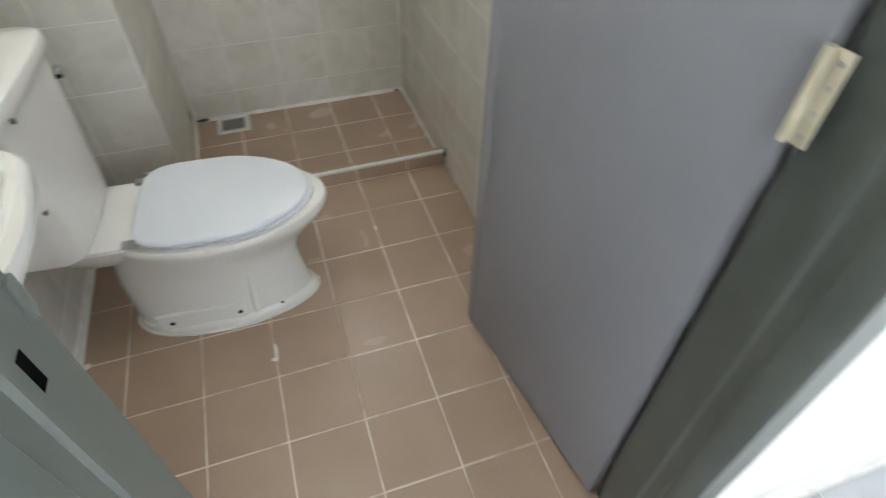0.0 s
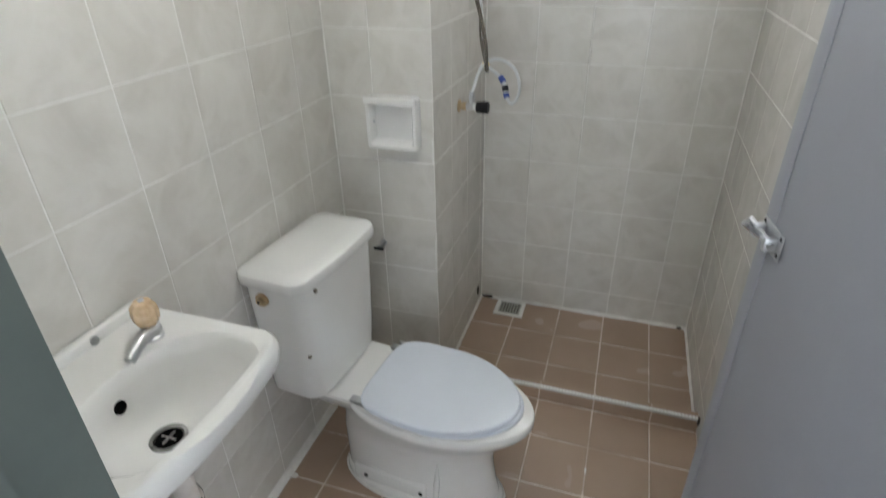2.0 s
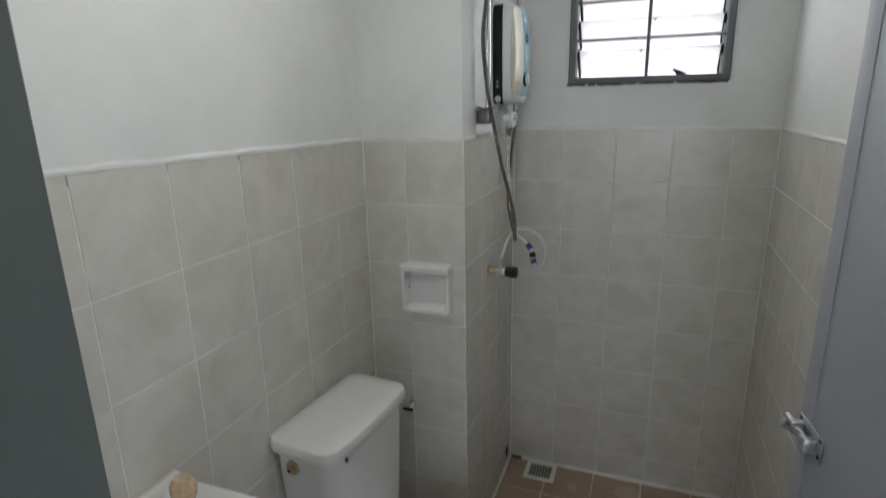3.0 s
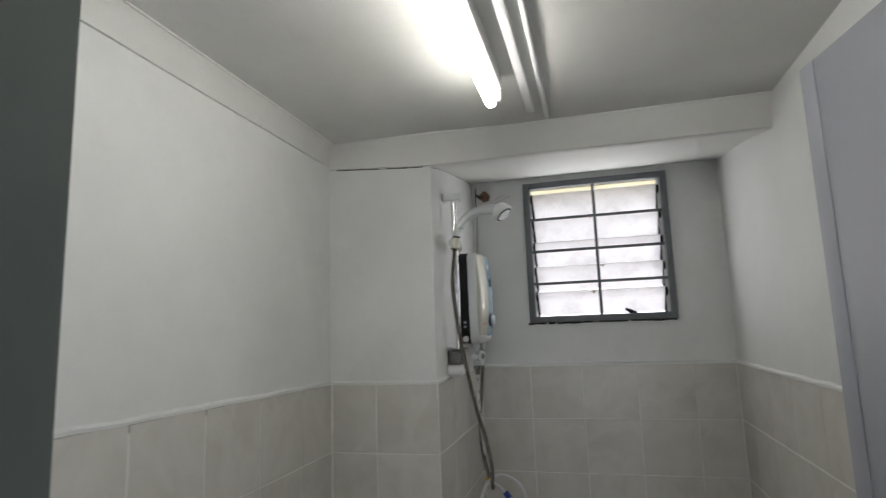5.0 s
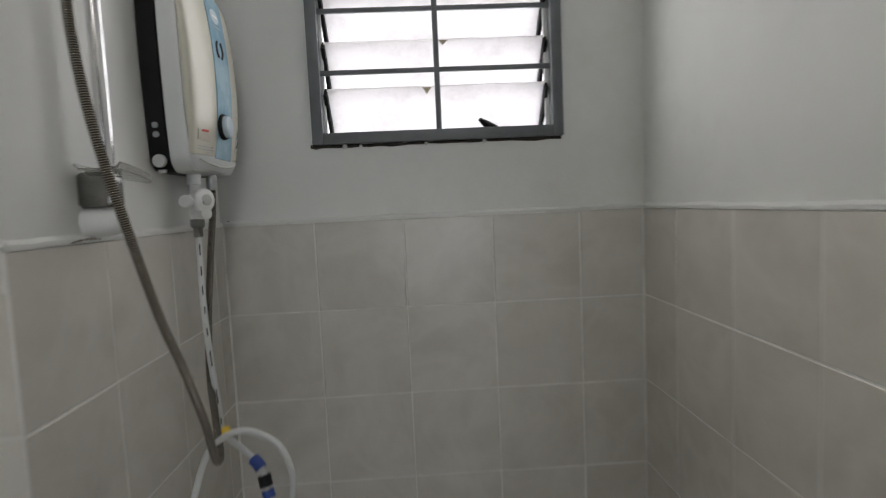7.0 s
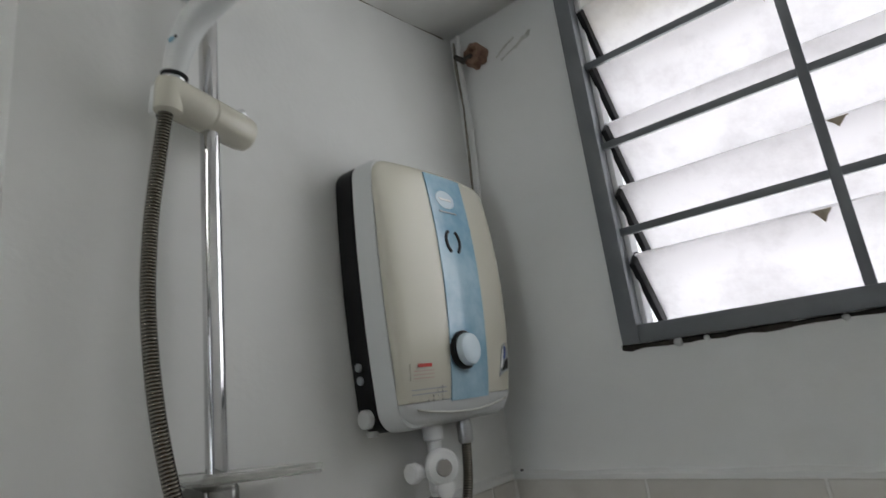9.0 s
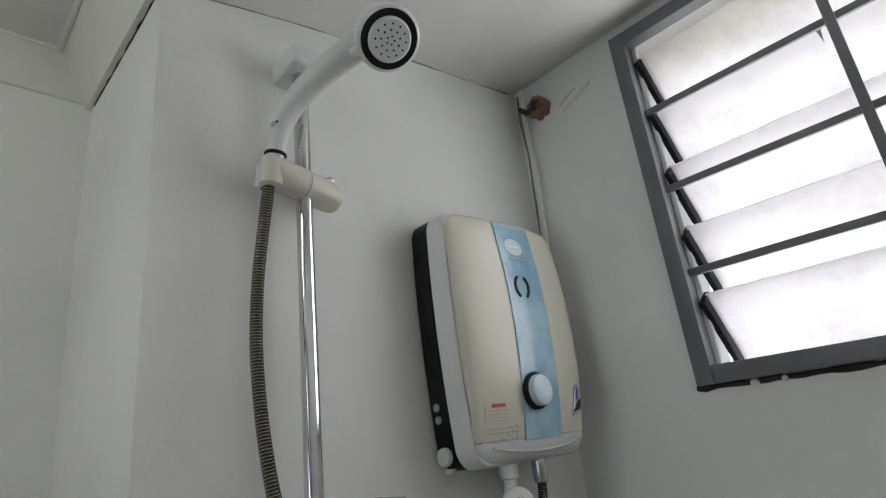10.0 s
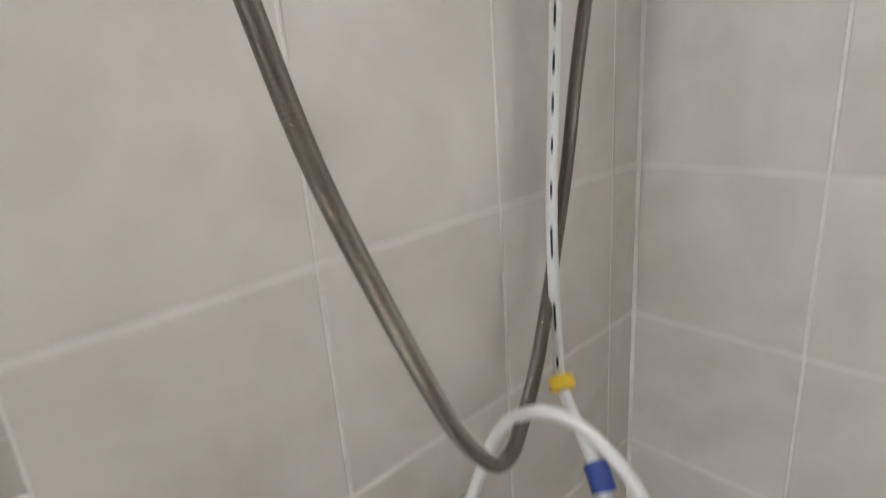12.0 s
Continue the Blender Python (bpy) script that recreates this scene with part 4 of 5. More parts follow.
emb = decal("emblem", [(0.067, -0.116), (0.094, -0.108), (0.096, -0.086), (0.088, -0.072), (0.080, -0.076)], 0.0010, INK, heater, "dark slanted emblem print")
decal("emblem_mark", [(0.072, -0.110), (0.093, -0.106), (0.095, -0.092), (0.086, -0.096)], 0.0016, BLACK, emb)
decal("emblem_mark", [(0.079, -0.094), (0.086, -0.093), (0.090, -0.080), (0.086, -0.076)], 0.0016, BLUE, emb)
decal("emblem_mark", [(0.071, -0.105), (0.075, -0.105), (0.082, -0.082), (0.079, -0.081)], 0.0016, WHITE, emb)
for z in (-0.121, -0.126):
    band("seam", -0.100, -0.048, z - 0.0006, z + 0.0006, 0.0006, INK, cover, "", 2)
# Raised grey curve stands in for the smile-shaped shadow at the chin.
bm = bmesh.new()
tube(bm, [(front(y, -0.152 + 0.9 * y * y + 0.006) + 0.0002, y, -0.152 + 1.1 * y * y) for y in np.linspace(-0.092, 0.085, 18)], 0.0014, 6)
part("seam", bm, MOULD, cover)
for j in range(4):
    for k in range(4 - j):
        y, z = -0.054 - 0.007 * k, -0.134 + 0.005 * j
        disc("dimple", Matrix.Translation((front(y, z) - 0.0006, y, z)) @ pose(0, 0, 0, 0, 90), 0.0014, 0.0012, MOULD, cover, 8, 0.0003)
# controls on the black flank
mb = lambda x, z, d=0.0: Matrix.Translation((x, -0.124 + 0.012 * (z / HH) ** 2 - 0.002 - d, z)) @ pose(0, 0, 0, 90)
for z in (-0.088, -0.103):
    disc("button", mb(0.017, z), 0.005, 0.003, INK, back, 12, label="small grey button")
disc("drain_knob", mb(0.018, -0.146), 0.0108, 0.007, PALE, back, 20, label="pale round plastic knob")
part("knob_tab", boxes((0.012, 0.024, -0.116, -0.108, -0.166, -0.160), bevel=0.001), PALE, back)

# inlet valve below the heater
VX, VY = 0.040, 1.000
inlet = thing("inlet_valve", (VX, VY, 1.611), "white plastic inlet valve with a chrome-centred knob under the heater", "valve")
bm = bmesh.new()
lathe(bm, [(0.0125, 0.006), (0.0125, -0.016), (0.0088, -0.018), (0.0088, -0.034), (0.0118, -0.036), (0.0118, -0.074), (0.0100, -0.076), (0.0100, -0.084)], 18)
body = part("body", bm, WHITE, inlet)
md = look((0, 0, -0.046), (0.68, -0.45, -0.05)) @ pose(0, 0, 0, 180)
bm = bmesh.new()
lathe(bm, [(0.011, 0.0), (0.011, 0.012), (0.020, 0.014), (0.021, 0.026), (0.018, 0.030), (0.012, 0.031)], 22, md)
part("knob", bm, WHITE, inlet, "white round valve knob")
disc("knob_centre", md @ Matrix.Translation((0, 0, 0.0302)), 0.010, 0.0035, CHROME, inlet, 18, label="chrome knob centre")
bm = bmesh.new()
lathe(bm, [(0.0078, 0.0), (0.0078, 0.036), (0.0112, 0.037), (0.0112, 0.046), (0.0095, 0.048)], 18, pose(0, 0, -0.048, 90))
part("stub", bm, WHITE, inlet)
bm = bmesh.new()
lathe(bm, [(0.008, 0.0), (0.008, 0.018), (0.011, 0.019), (0.011, 0.028), (0.007, 0.030)], 16, Matrix.Translation((0, 0, -0.070)) @ look((0, 0, 0), (0.5, -0.3, 0)) @ pose(0, 0, 0, 180))
part("test_cap", bm, WHITE, inlet)
bm = bmesh.new()
lathe(bm, [(0.0125, -0.080), (0.0135, -0.083), (0.0135, -0.093), (0.0115, -0.095), (0.009, -0.097), (0.009, -0.112), (0.0075, -0.113)], 6)
part("nut", bm, DARKMETAL, inlet, "chrome hose nut", angle=20)

# ---- hand shower on its rail ----
RX, RY = 0.041, 0.719
rail = thing("shower_rail", (XC - BACK, RY, 1.53), "chrome shower rail with grey end brackets and a clear soap dish", "shower rail")
bx = RX - XC + BACK
bm = bmesh.new()
lathe(bm, [(0.0092, 0.030), (0.0092, 0.580)], 20, Matrix.Translation((bx, 0, 0)))
part("bar", bm, CHROME, rail, "chrome bar")
for z0, z1, nm in ((0.558, 0.586, "top_bracket"), (0.024, 0.070, "bottom_bracket")):
    reach, half = (0.030, 0.021) if nm[0] == "t" else (0.024, 0.016)
    bm = bmesh.new()
    loft(bm, [[(x, y, z0 + (z1 - z0) * f) for x, y, q in rounded(reach, 0, reach - e, half - e, 0.008, 0, 5)] for f, e in ((0, 0.003), (0.1, 0), (0.9, 0), (1, 0.003))])
    part(nm, bm, DARKMETAL if nm[0] == "b" else PALE, rail, "chromed bracket with its dark reflections put into the colour" if nm[0] == "b" else "pale grey plastic bracket")
bm = bmesh.new()
rings = []
for k in range(13):
    f = k / 12
    y = -0.026 + 0.130 * f
    half = 0.030 * (1 - 0.78 * f ** 2)
    z = 0.072 - 0.012 * f
    cxk = 0.036
    rings.append([(cxk - half, y, z + 0.007), (cxk - half * 0.8, y, z), (cxk, y, z - 0.001), (cxk + half * 0.8, y, z), (cxk + half, y, z + 0.007),
                  (cxk + half * 0.96, y, z + 0.009), (cxk + half * 0.76, y, z + 0.0028), (cxk, y, z + 0.0016), (cxk - half * 0.76, y, z + 0.0028), (cxk - half * 0.96, y, z + 0.009)])
loft(bm, rings)
part("soap_dish", bm, CLEAR, rail, "clear plastic soap dish")
bm = bmesh.new()
lathe(bm, [(0.0205, 0.0), (0.0205, 0.022), (0.0195, 0.034), (0.016, 0.043), (0.009, 0.048), (0.003, 0.049)], 26, Matrix.Translation((0.0, 0.006, 0.006)) @ pose(0, 0, 0, 0, 90))
part("wall_cap", bm, WHITE, rail, "round white wall cap")

slider = thing("shower_slider", (RX, RY, 1.938), "cream plastic sliding holder clamped on the shower rail", "shower holder")
ma = look((-0.006, 0.048, -0.004), (0.012, -0.060, 0.006)) @ pose(0, 0, 0, 180)
bm = bmesh.new()
lathe(bm, [(0.012, 0.003), (0.0170, 0.005), (0.0186, 0.012), (0.0190, 0.052), (0.0181, 0.053), (0.0181, 0.055), (0.0190, 0.056), (0.0190, 0.090), (0.0178, 0.095), (0.011, 0.098)], 26, ma)
part("body", bm, CREAM, slider)
disc("lock_stud", Matrix.Translation((-0.004, 0.030, 0.014)) @ pose(0, 0, 0, -60), 0.006, 0.012, DULL, slider, 12)
mh = look((0.014, -0.046, -0.002), (0.022, -0.040, 0.10)) @ pose(0, 0, 0, 180)
bm = bmesh.new()
lathe(bm, [(0.009, -0.014), (0.0122, -0.012), (0.0130, 0.012), (0.0122, 0.018)], 20, mh)
cradle = part("cradle", bm, CREAM, slider, "cream hose cradle")
bm = bmesh.new()
box(bm, -0.004, 0.004, -0.0145, -0.0115, -0.015, 0.012, 0.0008)
bmesh.ops.transform(bm, matrix=mh @ pose(0, 0, 0, 0, 0, -35), verts=bm.verts)
part("slot", bm, BLACK, cradle, "dark slot in the cradle")
for k in (-62, -8):
    bm = bmesh.new()
    box(bm, -0.0022, 0.0022, -0.019, -0.011, -0.012, 0.016, 0.0012)
    bmesh.ops.transform(bm, matrix=mh @ pose(0, 0, 0, 0, 0, k), verts=bm.verts)
    part("prong", bm, PALE, cradle, "pale plastic prong")

hand = thing("hand_shower", (0.057, 0.676, 1.958), "white hand shower with a round black-rimmed spray face", "shower head")
hp = spline([(0.0, 0.0, -0.004), (0.006, 0.003, 0.026), (0.022, 0.011, 0.056), (0.056, 0.027, 0.082), (0.100, 0.041, 0.093), (0.122, 0.047, 0.092)], 7)
bm = bmesh.new()
tube(bm, hp, [0.0098 + 0.0078 * (i / (len(hp) - 1)) ** 0.9 for i in range(len(hp))], 18)
part("handle", bm, PALE, hand)
centre = Vector((0.142, 0.050, 0.084))
nrm = Vector((0.60, -0.16, -0.78)).normalized()
mf = Matrix.Translation(centre) @ nrm.to_track_quat("Z", "Y").to_matrix().to_4x4()
bm = bmesh.new()
lathe(bm, [(0.010, -0.022), (0.022, -0.019), (0.029, -0.011), (0.0325, 0.0), (0.0335, 0.009), (0.033, 0.013), (0.030, 0.0155), (0.029, 0.014)], 32, mf)
head = part("head", bm, WHITE, hand, "round white spray head")
bm = bmesh.new()
lathe(bm, [(0.0298, 0.012), (0.0296, 0.0152), (0.0285, 0.0160), (0.022, 0.0155), (0.020, 0.013)], 32, mf, cap0=False, cap1=False)
part("rim", bm, BLACK, head, "black rim")
face = disc("spray_face", mf @ Matrix.Translation((0, 0, 0.012)), 0.0225, 0.007, PALE, head, 28, 0.002, "pale grey spray face")
for r, c in ((0.004, 5), (0.010, 9), (0.016, 12)):
    for k in range(c):
        a = 2 * math.pi * k / c + r * 40
        disc("nozzle", mf @ Matrix.Translation((r * math.cos(a), r * math.sin(a), 0.0187)), 0.0011, 0.0009, BLACK, face, 8, 0.0002)
bm = bmesh.new()
box(bm, -0.005, 0.005, 0.031, 0.041, -0.004, 0.008, 0.002)
bmesh.ops.transform(bm, matrix=mf @ pose(0, 0, 0, 0, 0, 130), verts=bm.verts)
part("mode_tab", bm, WHITE, head)
bm = bmesh.new()
lathe(bm, [(0.0112, -0.001), (0.0120, 0.0), (0.0120, 0.002), (0.0112, 0.003)], 20, look(hp[1], hp[4]) @ pose(0, 0, 0, 180))
part("collar", bm, BLACK, hand, "black collar")
for px, pz, pr, pm in ((0.0150, 0.0290, 0.0034, SKYBLUE), (0.0235, 0.0275, 0.0016, BLACK)):
    disc("logo_dot", Matrix.Translation((px, -0.0085, pz)) @ pose(0, 0, 0, 75, 0, 20), pr, 0.0012, pm, hand, 12, 0.0003)
bm = bmesh.new()
lathe(bm, [(0.0092, -0.012), (0.0104, -0.010), (0.0104, -0.002), (0.0092, -0.001)], 20, look(hp[1], hp[4]) @ pose(0, 0, 0, 180))
part("neck", bm, CHROME, hand, "chrome neck ring")

steel = thing("shower_hose", (RX + 0.025, RY - 0.05, 1.92), "flexible ribbed steel shower hose hanging in a long loop", "hose")
steel.matrix_basis = Matrix()
bm = bmesh.new()
hose_path = spline([(0.055, 0.673, 1.944), (0.047, 0.668, 1.88), (0.042, 0.663, 1.81), (0.048, 0.660, 1.73), (0.060, 0.667, 1.630), (0.080, 0.691, 1.497), (0.098, 0.707, 1.400),
                    (0.114, 0.726, 1.326), (0.1225, 0.759, 1.238), (0.1185, 0.785, 1.192), (0.112, 0.814, 1.157), (0.110, 0.833, 1.150), (0.104, 0.853, 1.157), (0.079, 0.910, 1.185),
                    (0.050, 0.974, 1.247), (0.041, 1.012, 1.338), (0.047, 1.018, 1.416), (0.052, 1.027, 1.487), (0.054, 1.040, 1.540), (0.055, 1.045, 1.584)], 10)
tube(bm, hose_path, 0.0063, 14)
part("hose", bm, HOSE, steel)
bm = bmesh.new()
lathe(bm, [(0.0085, 0.0), (0.0098, 0.003), (0.0098, 0.024), (0.0080, 0.032)], 16, Matrix.Translation((0.055, 1.045, 1.584)))
part("nut", bm, DULL, steel, "grey metal hose nut")

# ---- supply hose with tags, and the wall tap ----
PY, PZ = 0.836, 1.025
white_hose = thing("supply_hose", (VX, VY, 1.49), "white plastic supply hose looping from the wall tap to the heater", "hose")
white_hose.matrix_basis = Matrix()
loop = spline([(VX, VY, 1.499), (0.041, 0.995, 1.445), (0.043, 0.989, 1.393), (0.055, 0.968, 1.294), (0.069, 0.954, 1.190), (0.076, 0.951, 1.146), (0.120, 0.920, 1.124), (0.153, 0.900, 1.099),
               (0.167, 0.888, 1.055), (0.187, 0.876, 1.034), (0.209, 0.869, 1.058), (0.213, 0.867, 1.106), (0.190, 0.868, 1.156), (0.134, 0.866, 1.181), (0.084, 0.856, 1.152), (0.058, PY, 1.070)], 8)
bm = bmesh.new()
tube(bm, loop, 0.0054, 14)
part("hose", bm, PALE, white_hose, "white plastic hose")
for a, b in ((2, 6), (8, 12), (14, 17), (18, 20), (21, 23), (24, 27), (29, 32), (34, 37)):
    bm = bmesh.new()
    tube(bm, [p + Vector((0.0026, -0.0042, 0)) for p in loop[a:b]], 0.0012, 6)
    part("print_mark", bm, BLACK, white_hose, "dark printed dashes")
d = (loop[41] - loop[39]).normalized()
ty = Matrix.Translation(loop[40]) @ d.to_track_quat("Z", "Y").to_matrix().to_4x4()
bm = bmesh.new()
lathe(bm, [(0.009, -0.007), (0.0125, -0.006), (0.0125, 0.006), (0.009, 0.007)], 18, ty)
part("yellow_tag", bm, YELLOW, white_hose, "yellow plastic collar")
for a, b, mat in ((52, 57, BLUE), (62, 66, BLUE)):
    bm = bmesh.new()
    tube(bm, loop[a:b], 0.0105, 14)
    part("label_sleeve", bm, mat, white_hose, "blue label sleeve")
bm = bmesh.new()
tube(bm, loop[58:62], 0.0112, 14)
part("label_sleeve", bm, BLACK, white_hose, "dark label sleeve")

wall_tap = thing("wall_tap", (XC, PY, PZ), "brass wall stop tap with a black knob in the shower", "tap")
rx = pose(0, 0, 0, 0, 90)
bm = bmesh.new()
lathe(bm, [(0.022, 0.0), (0.022, 0.003), (0.012, 0.006), (0.011, 0.012), (0.014, 0.014), (0.014, 0.026), (0.010, 0.028)], 18, rx)
part("body", bm, BRASS, wall_tap)
bm = bmesh.new()
lathe(bm, [(0.012, 0.027), (0.0125, 0.029), (0.0125, 0.050), (0.011, 0.052)], 16, rx)
part("sleeve", bm, DULL, wall_tap)
bm = bmesh.new()
lathe(bm, [(0.0115, 0.052), (0.0115, 0.062)], 16, rx)
part("washer", bm, WHITE, wall_tap, "white washer")
bm = bmesh.new()
rings = []
for r, z in ((0.014, 0.062), (0.018, 0.065), (0.020, 0.087), (0.0205, 0.100), (0.018, 0.105), (0.008, 0.106)):
    rings.append([rx @ Vector((r * (1 + 0.05 * math.cos(10 * 2 * math.pi * i / 40)) * math.cos(2 * math.pi * i / 40), r * (1 + 0.05 * math.cos(10 * 2 * math.pi * i / 40)) * math.sin(2 * math.pi * i / 40), z)) for i in range(40)])
loft(bm, rings)
part("knob", bm, BLACK, wall_tap, "black ribbed knob")
bm = bmesh.new()
lathe(bm, [(0.009, 0.0), (0.009, 0.014), (0.0115, 0.015), (0.0115, 0.034), (0.008, 0.046)], 6, Matrix.Translation((0.046, 0, 0.006)))
part("outlet_nut", bm, DULL, wall_tap, "grey metal outlet nut", angle=20)

# ---- door bolt ----
bolt = thing("door_bolt", (0, 0, 0), "small bright metal sliding bolt near the door's free edge", "bolt")
bolt.matrix_basis = leaf.matrix_basis @ Matrix.Translation((0, LW - 0.045, 1.153))
bm = bmesh.new()
box(bm, -0.0035, -0.0017, -0.030, 0.042, -0.020, 0.018, 0.0008)
part("plate", bm, DULL, bolt)
bm = bmesh.new()
tube(bm, [(-0.013, -0.026, 0), (-0.013, 0.060, 0)], 0.0055, 14)
part("rod", bm, DULL, bolt, "bright metal rod")
for y in (-0.014, 0.030):
    bm = bmesh.new()
    box(bm, -0.021, -0.003, y - 0.006, y + 0.006, -0.011, 0.011, 0.004)
    part("guide", bm, DULL, bolt)
bm = bmesh.new()
tube(bm, [(-0.013, 0.008, 0), (-0.030, 0.008, 0.010), (-0.040, 0.008, 0.020)], [0.004, 0.0045, 0.007], 12)
part("knob", bm, CHROME, bolt)
for y in (-0.024, 0.036):
    for z in (-0.012, 0.012):
        disc("screw", Matrix.Translation((-0.0035, y, z)) @ pose(0, 0, 0, 0, -90), 0.003, 0.001, BLACK, bolt, 10, 0.0003)

# ---- services on ceiling and wall ----
conduit = thing("ceiling_conduit", (0.378, -0.13, ZC), "thin grey cable conduit across the ceiling", "conduit")
bm = bmesh.new()
tube(bm, [(0, -0.62, -0.006), (0, 0.615, -0.006), (0, 0.632, -0.001)], 0.0065, 10)
part("pipe", bm, PALE, conduit)
trunk = thing("cable_trunking", (0.338, -0.13, ZC), "white painted cable trunking beside the lamp", "trunking")
part("body", boxes((-0.010, 0.010, -0.62, 0.56, -0.014, 0.0), bevel=0.002), WHITE, trunk)

corner_pipe = thing("corner_conduit", (XC + 0.018, YB - 0.010, 2.0), "white painted conduit in the corner above the heater", "conduit")
bm = bmesh.new()
tube(bm, [(0.004, 0, 0.262), (0.0, 0, 0.20), (0.004, 0.002, 0.10), (0.0, 0, -0.04), (-0.008, 0.0, -0.13)], [0.0038, 0.0045, 0.0030, 0.0036, 0.0024], 10)
part("pipe", bm, PAINT, corner_pipe)
bm = bmesh.new()
tube(bm, [(-0.004, -0.004, 0.250), (-0.007, -0.003, 0.20), (-0.003, -0.003, 0.12), (-0.007, -0.003, 0.02), (-0.012, -0.003, -0.10)], [0.0022, 0.003, 0.0016, 0.0024, 0.001], 8)
part("dirt_line", bm, LINE, corner_pipe, "brown dirt beside the conduit")
bm = bmesh.new()
tube(bm, [(-0.004, -0.005, 0.222), (0.012, -0.006, 0.205), (0.030, -0.003, 0.210)], [0.004, 0.006, 0.003], 8)
part("dirt_clump", bm, DIRT, corner_pipe, "dark dirt round the conduit")
plug = thing("pipe_stub", (0.062, YB + BACK, 2.212), "broken red-brown clay pipe stub in the wall corner", "pipe stub")
bm = bmesh.new()
rings = []
for r, y in ((0.020, 0.004), (0.021, -0.010), (0.018, -0.020), (0.011, -0.022), (0.009, -0.012)):
    rings.append([(r * (1 + 0.34 * noise.noise(Vector((math.cos(a) * 2, math.sin(a) * 2, y * 40)))) * math.cos(a), y, r * (1 + 0.34 * noise.noise(Vector((math.cos(a) * 2, math.sin(a) * 2, y * 40)))) * math.sin(a))
                  for a in (2 * math.pi * k / 22 for k in range(22))])
loft(bm, rings)
part("stub", bm, CLAY, plug)


# ---- wear: cracks, chipped plaster and grimy corners ----
def crack(name, parent, points, r, mat, label, seed=0):
    pts = spline(points, 10)
    wob = [p + 0.0012 * Vector((noise.noise(Vector((i * 0.6, seed, 0))), noise.noise(Vector((i * 0.6, seed, 3))), noise.noise(Vector((i * 0.6, seed, 7))))) for i, p in enumerate(pts)]
    bm = bmesh.new()
    tube(bm, wob, [max(0.0003, r * (0.7 + 0.9 * noise.noise(Vector((i * 0.45, seed + 9, 0))))) for i in range(len(wob))], 6)
    return part(name, bm, mat, parent, label)


wy = XC - BACK
crack("crack", wall_shower, [(wy, 0.60, 2.176), (wy, 0.75, 2.207), (wy, 0.95, 2.237), (wy, 1.19, 2.269)], 0.0017, LINE, "hairline crack along the ceiling", 1)
crack("crack", wall_shaft, [(XC - 0.03, YC + BACK, 2.173), (-0.10, YC + BACK, 2.177), (-0.22, YC + BACK, 2.186), (-0.31, YC + BACK, 2.192)], 0.0022, DIRT, "dark crack under the ceiling", 2)
crack("grime", window_1, [(WX0 - 0.01, YB + BACK, WZ0 - 0.006), (0.33, YB + BACK, WZ0 - 0.007), (0.5, YB + BACK, WZ0 - 0.006), (WX1, YB + BACK, WZ0 - 0.006)], 0.0055, DIRT, "dark broken plaster under the frame", 3)
for x, r in ((0.29, 0.006), (0.325, 0.004), (0.47, 0.004), (0.60, 0.005)):
    bm = bmesh.new()
    bmesh.ops.create_icosphere(bm, subdivisions=2, radius=r, matrix=Matrix.Translation((x, YB + 0.004, WZ0 - 0.008)))
    part("plaster_blob", bm, PAINT, window_1, "white plaster blob")
for p, sx, sy, sz in (((XR - 0.004, KY0 - 0.002, 0.058), 0.004, 0.012, 0.020), ((XC + 0.002, 1.135, 0.065), 0.004, 0.014, 0.026), ((XC + 0.035, YB - 0.004, -0.006), 0.030, 0.006, 0.008), ((XR - 0.03, YB - 0.004, -0.008), 0.012, 0.005, 0.006)):
    bm = bmesh.new()
    bmesh.ops.create_icosphere(bm, subdivisions=2, radius=1.0)
    for v in bm.verts:
        v.co *= 1 + 0.25 * noise.noise(v.co * 1.7)
        v.co = Vector(p) + Vector((v.co.x * sx, v.co.y * sy, v.co.z * sz))
    part("grime", bm, DIRT, shower_floor, "dark grime in a broken tile corner")
crack("grime", wall_shower, [(XC + 0.001, 0.672, ZT + 0.001), (XC + 0.0015, 0.690, ZT + 0.003), (XC + 0.0015, 0.712, ZT + 0.004), (XC + 0.001, 0.735, ZT + 0.002)], 0.0018, LINE, "olive grime on the tile edge", 21)
disc("screw_hole", Matrix.Translation((XC + 0.012, YB + BACK, ZT + 0.008)) @ pose(0, 0, 0, 90), 0.004, 0.003, DIRT, wall_back, 10, label="dark screw hole")
# operating lever and rust on the louvres
lever_bm = bmesh.new()
tube(lever_bm, [(0.628, FY0 + 0.030, WZ0 + F - 0.002), (0.606, FY0 + 0.016, WZ0 + F + 0.008), (0.590, FY0 + 0.008, WZ0 + F + 0.018)], [0.009, 0.0085, 0.004], 10)
part("lever", lever_bm, BLACK, window_1, "small dark operating lever")

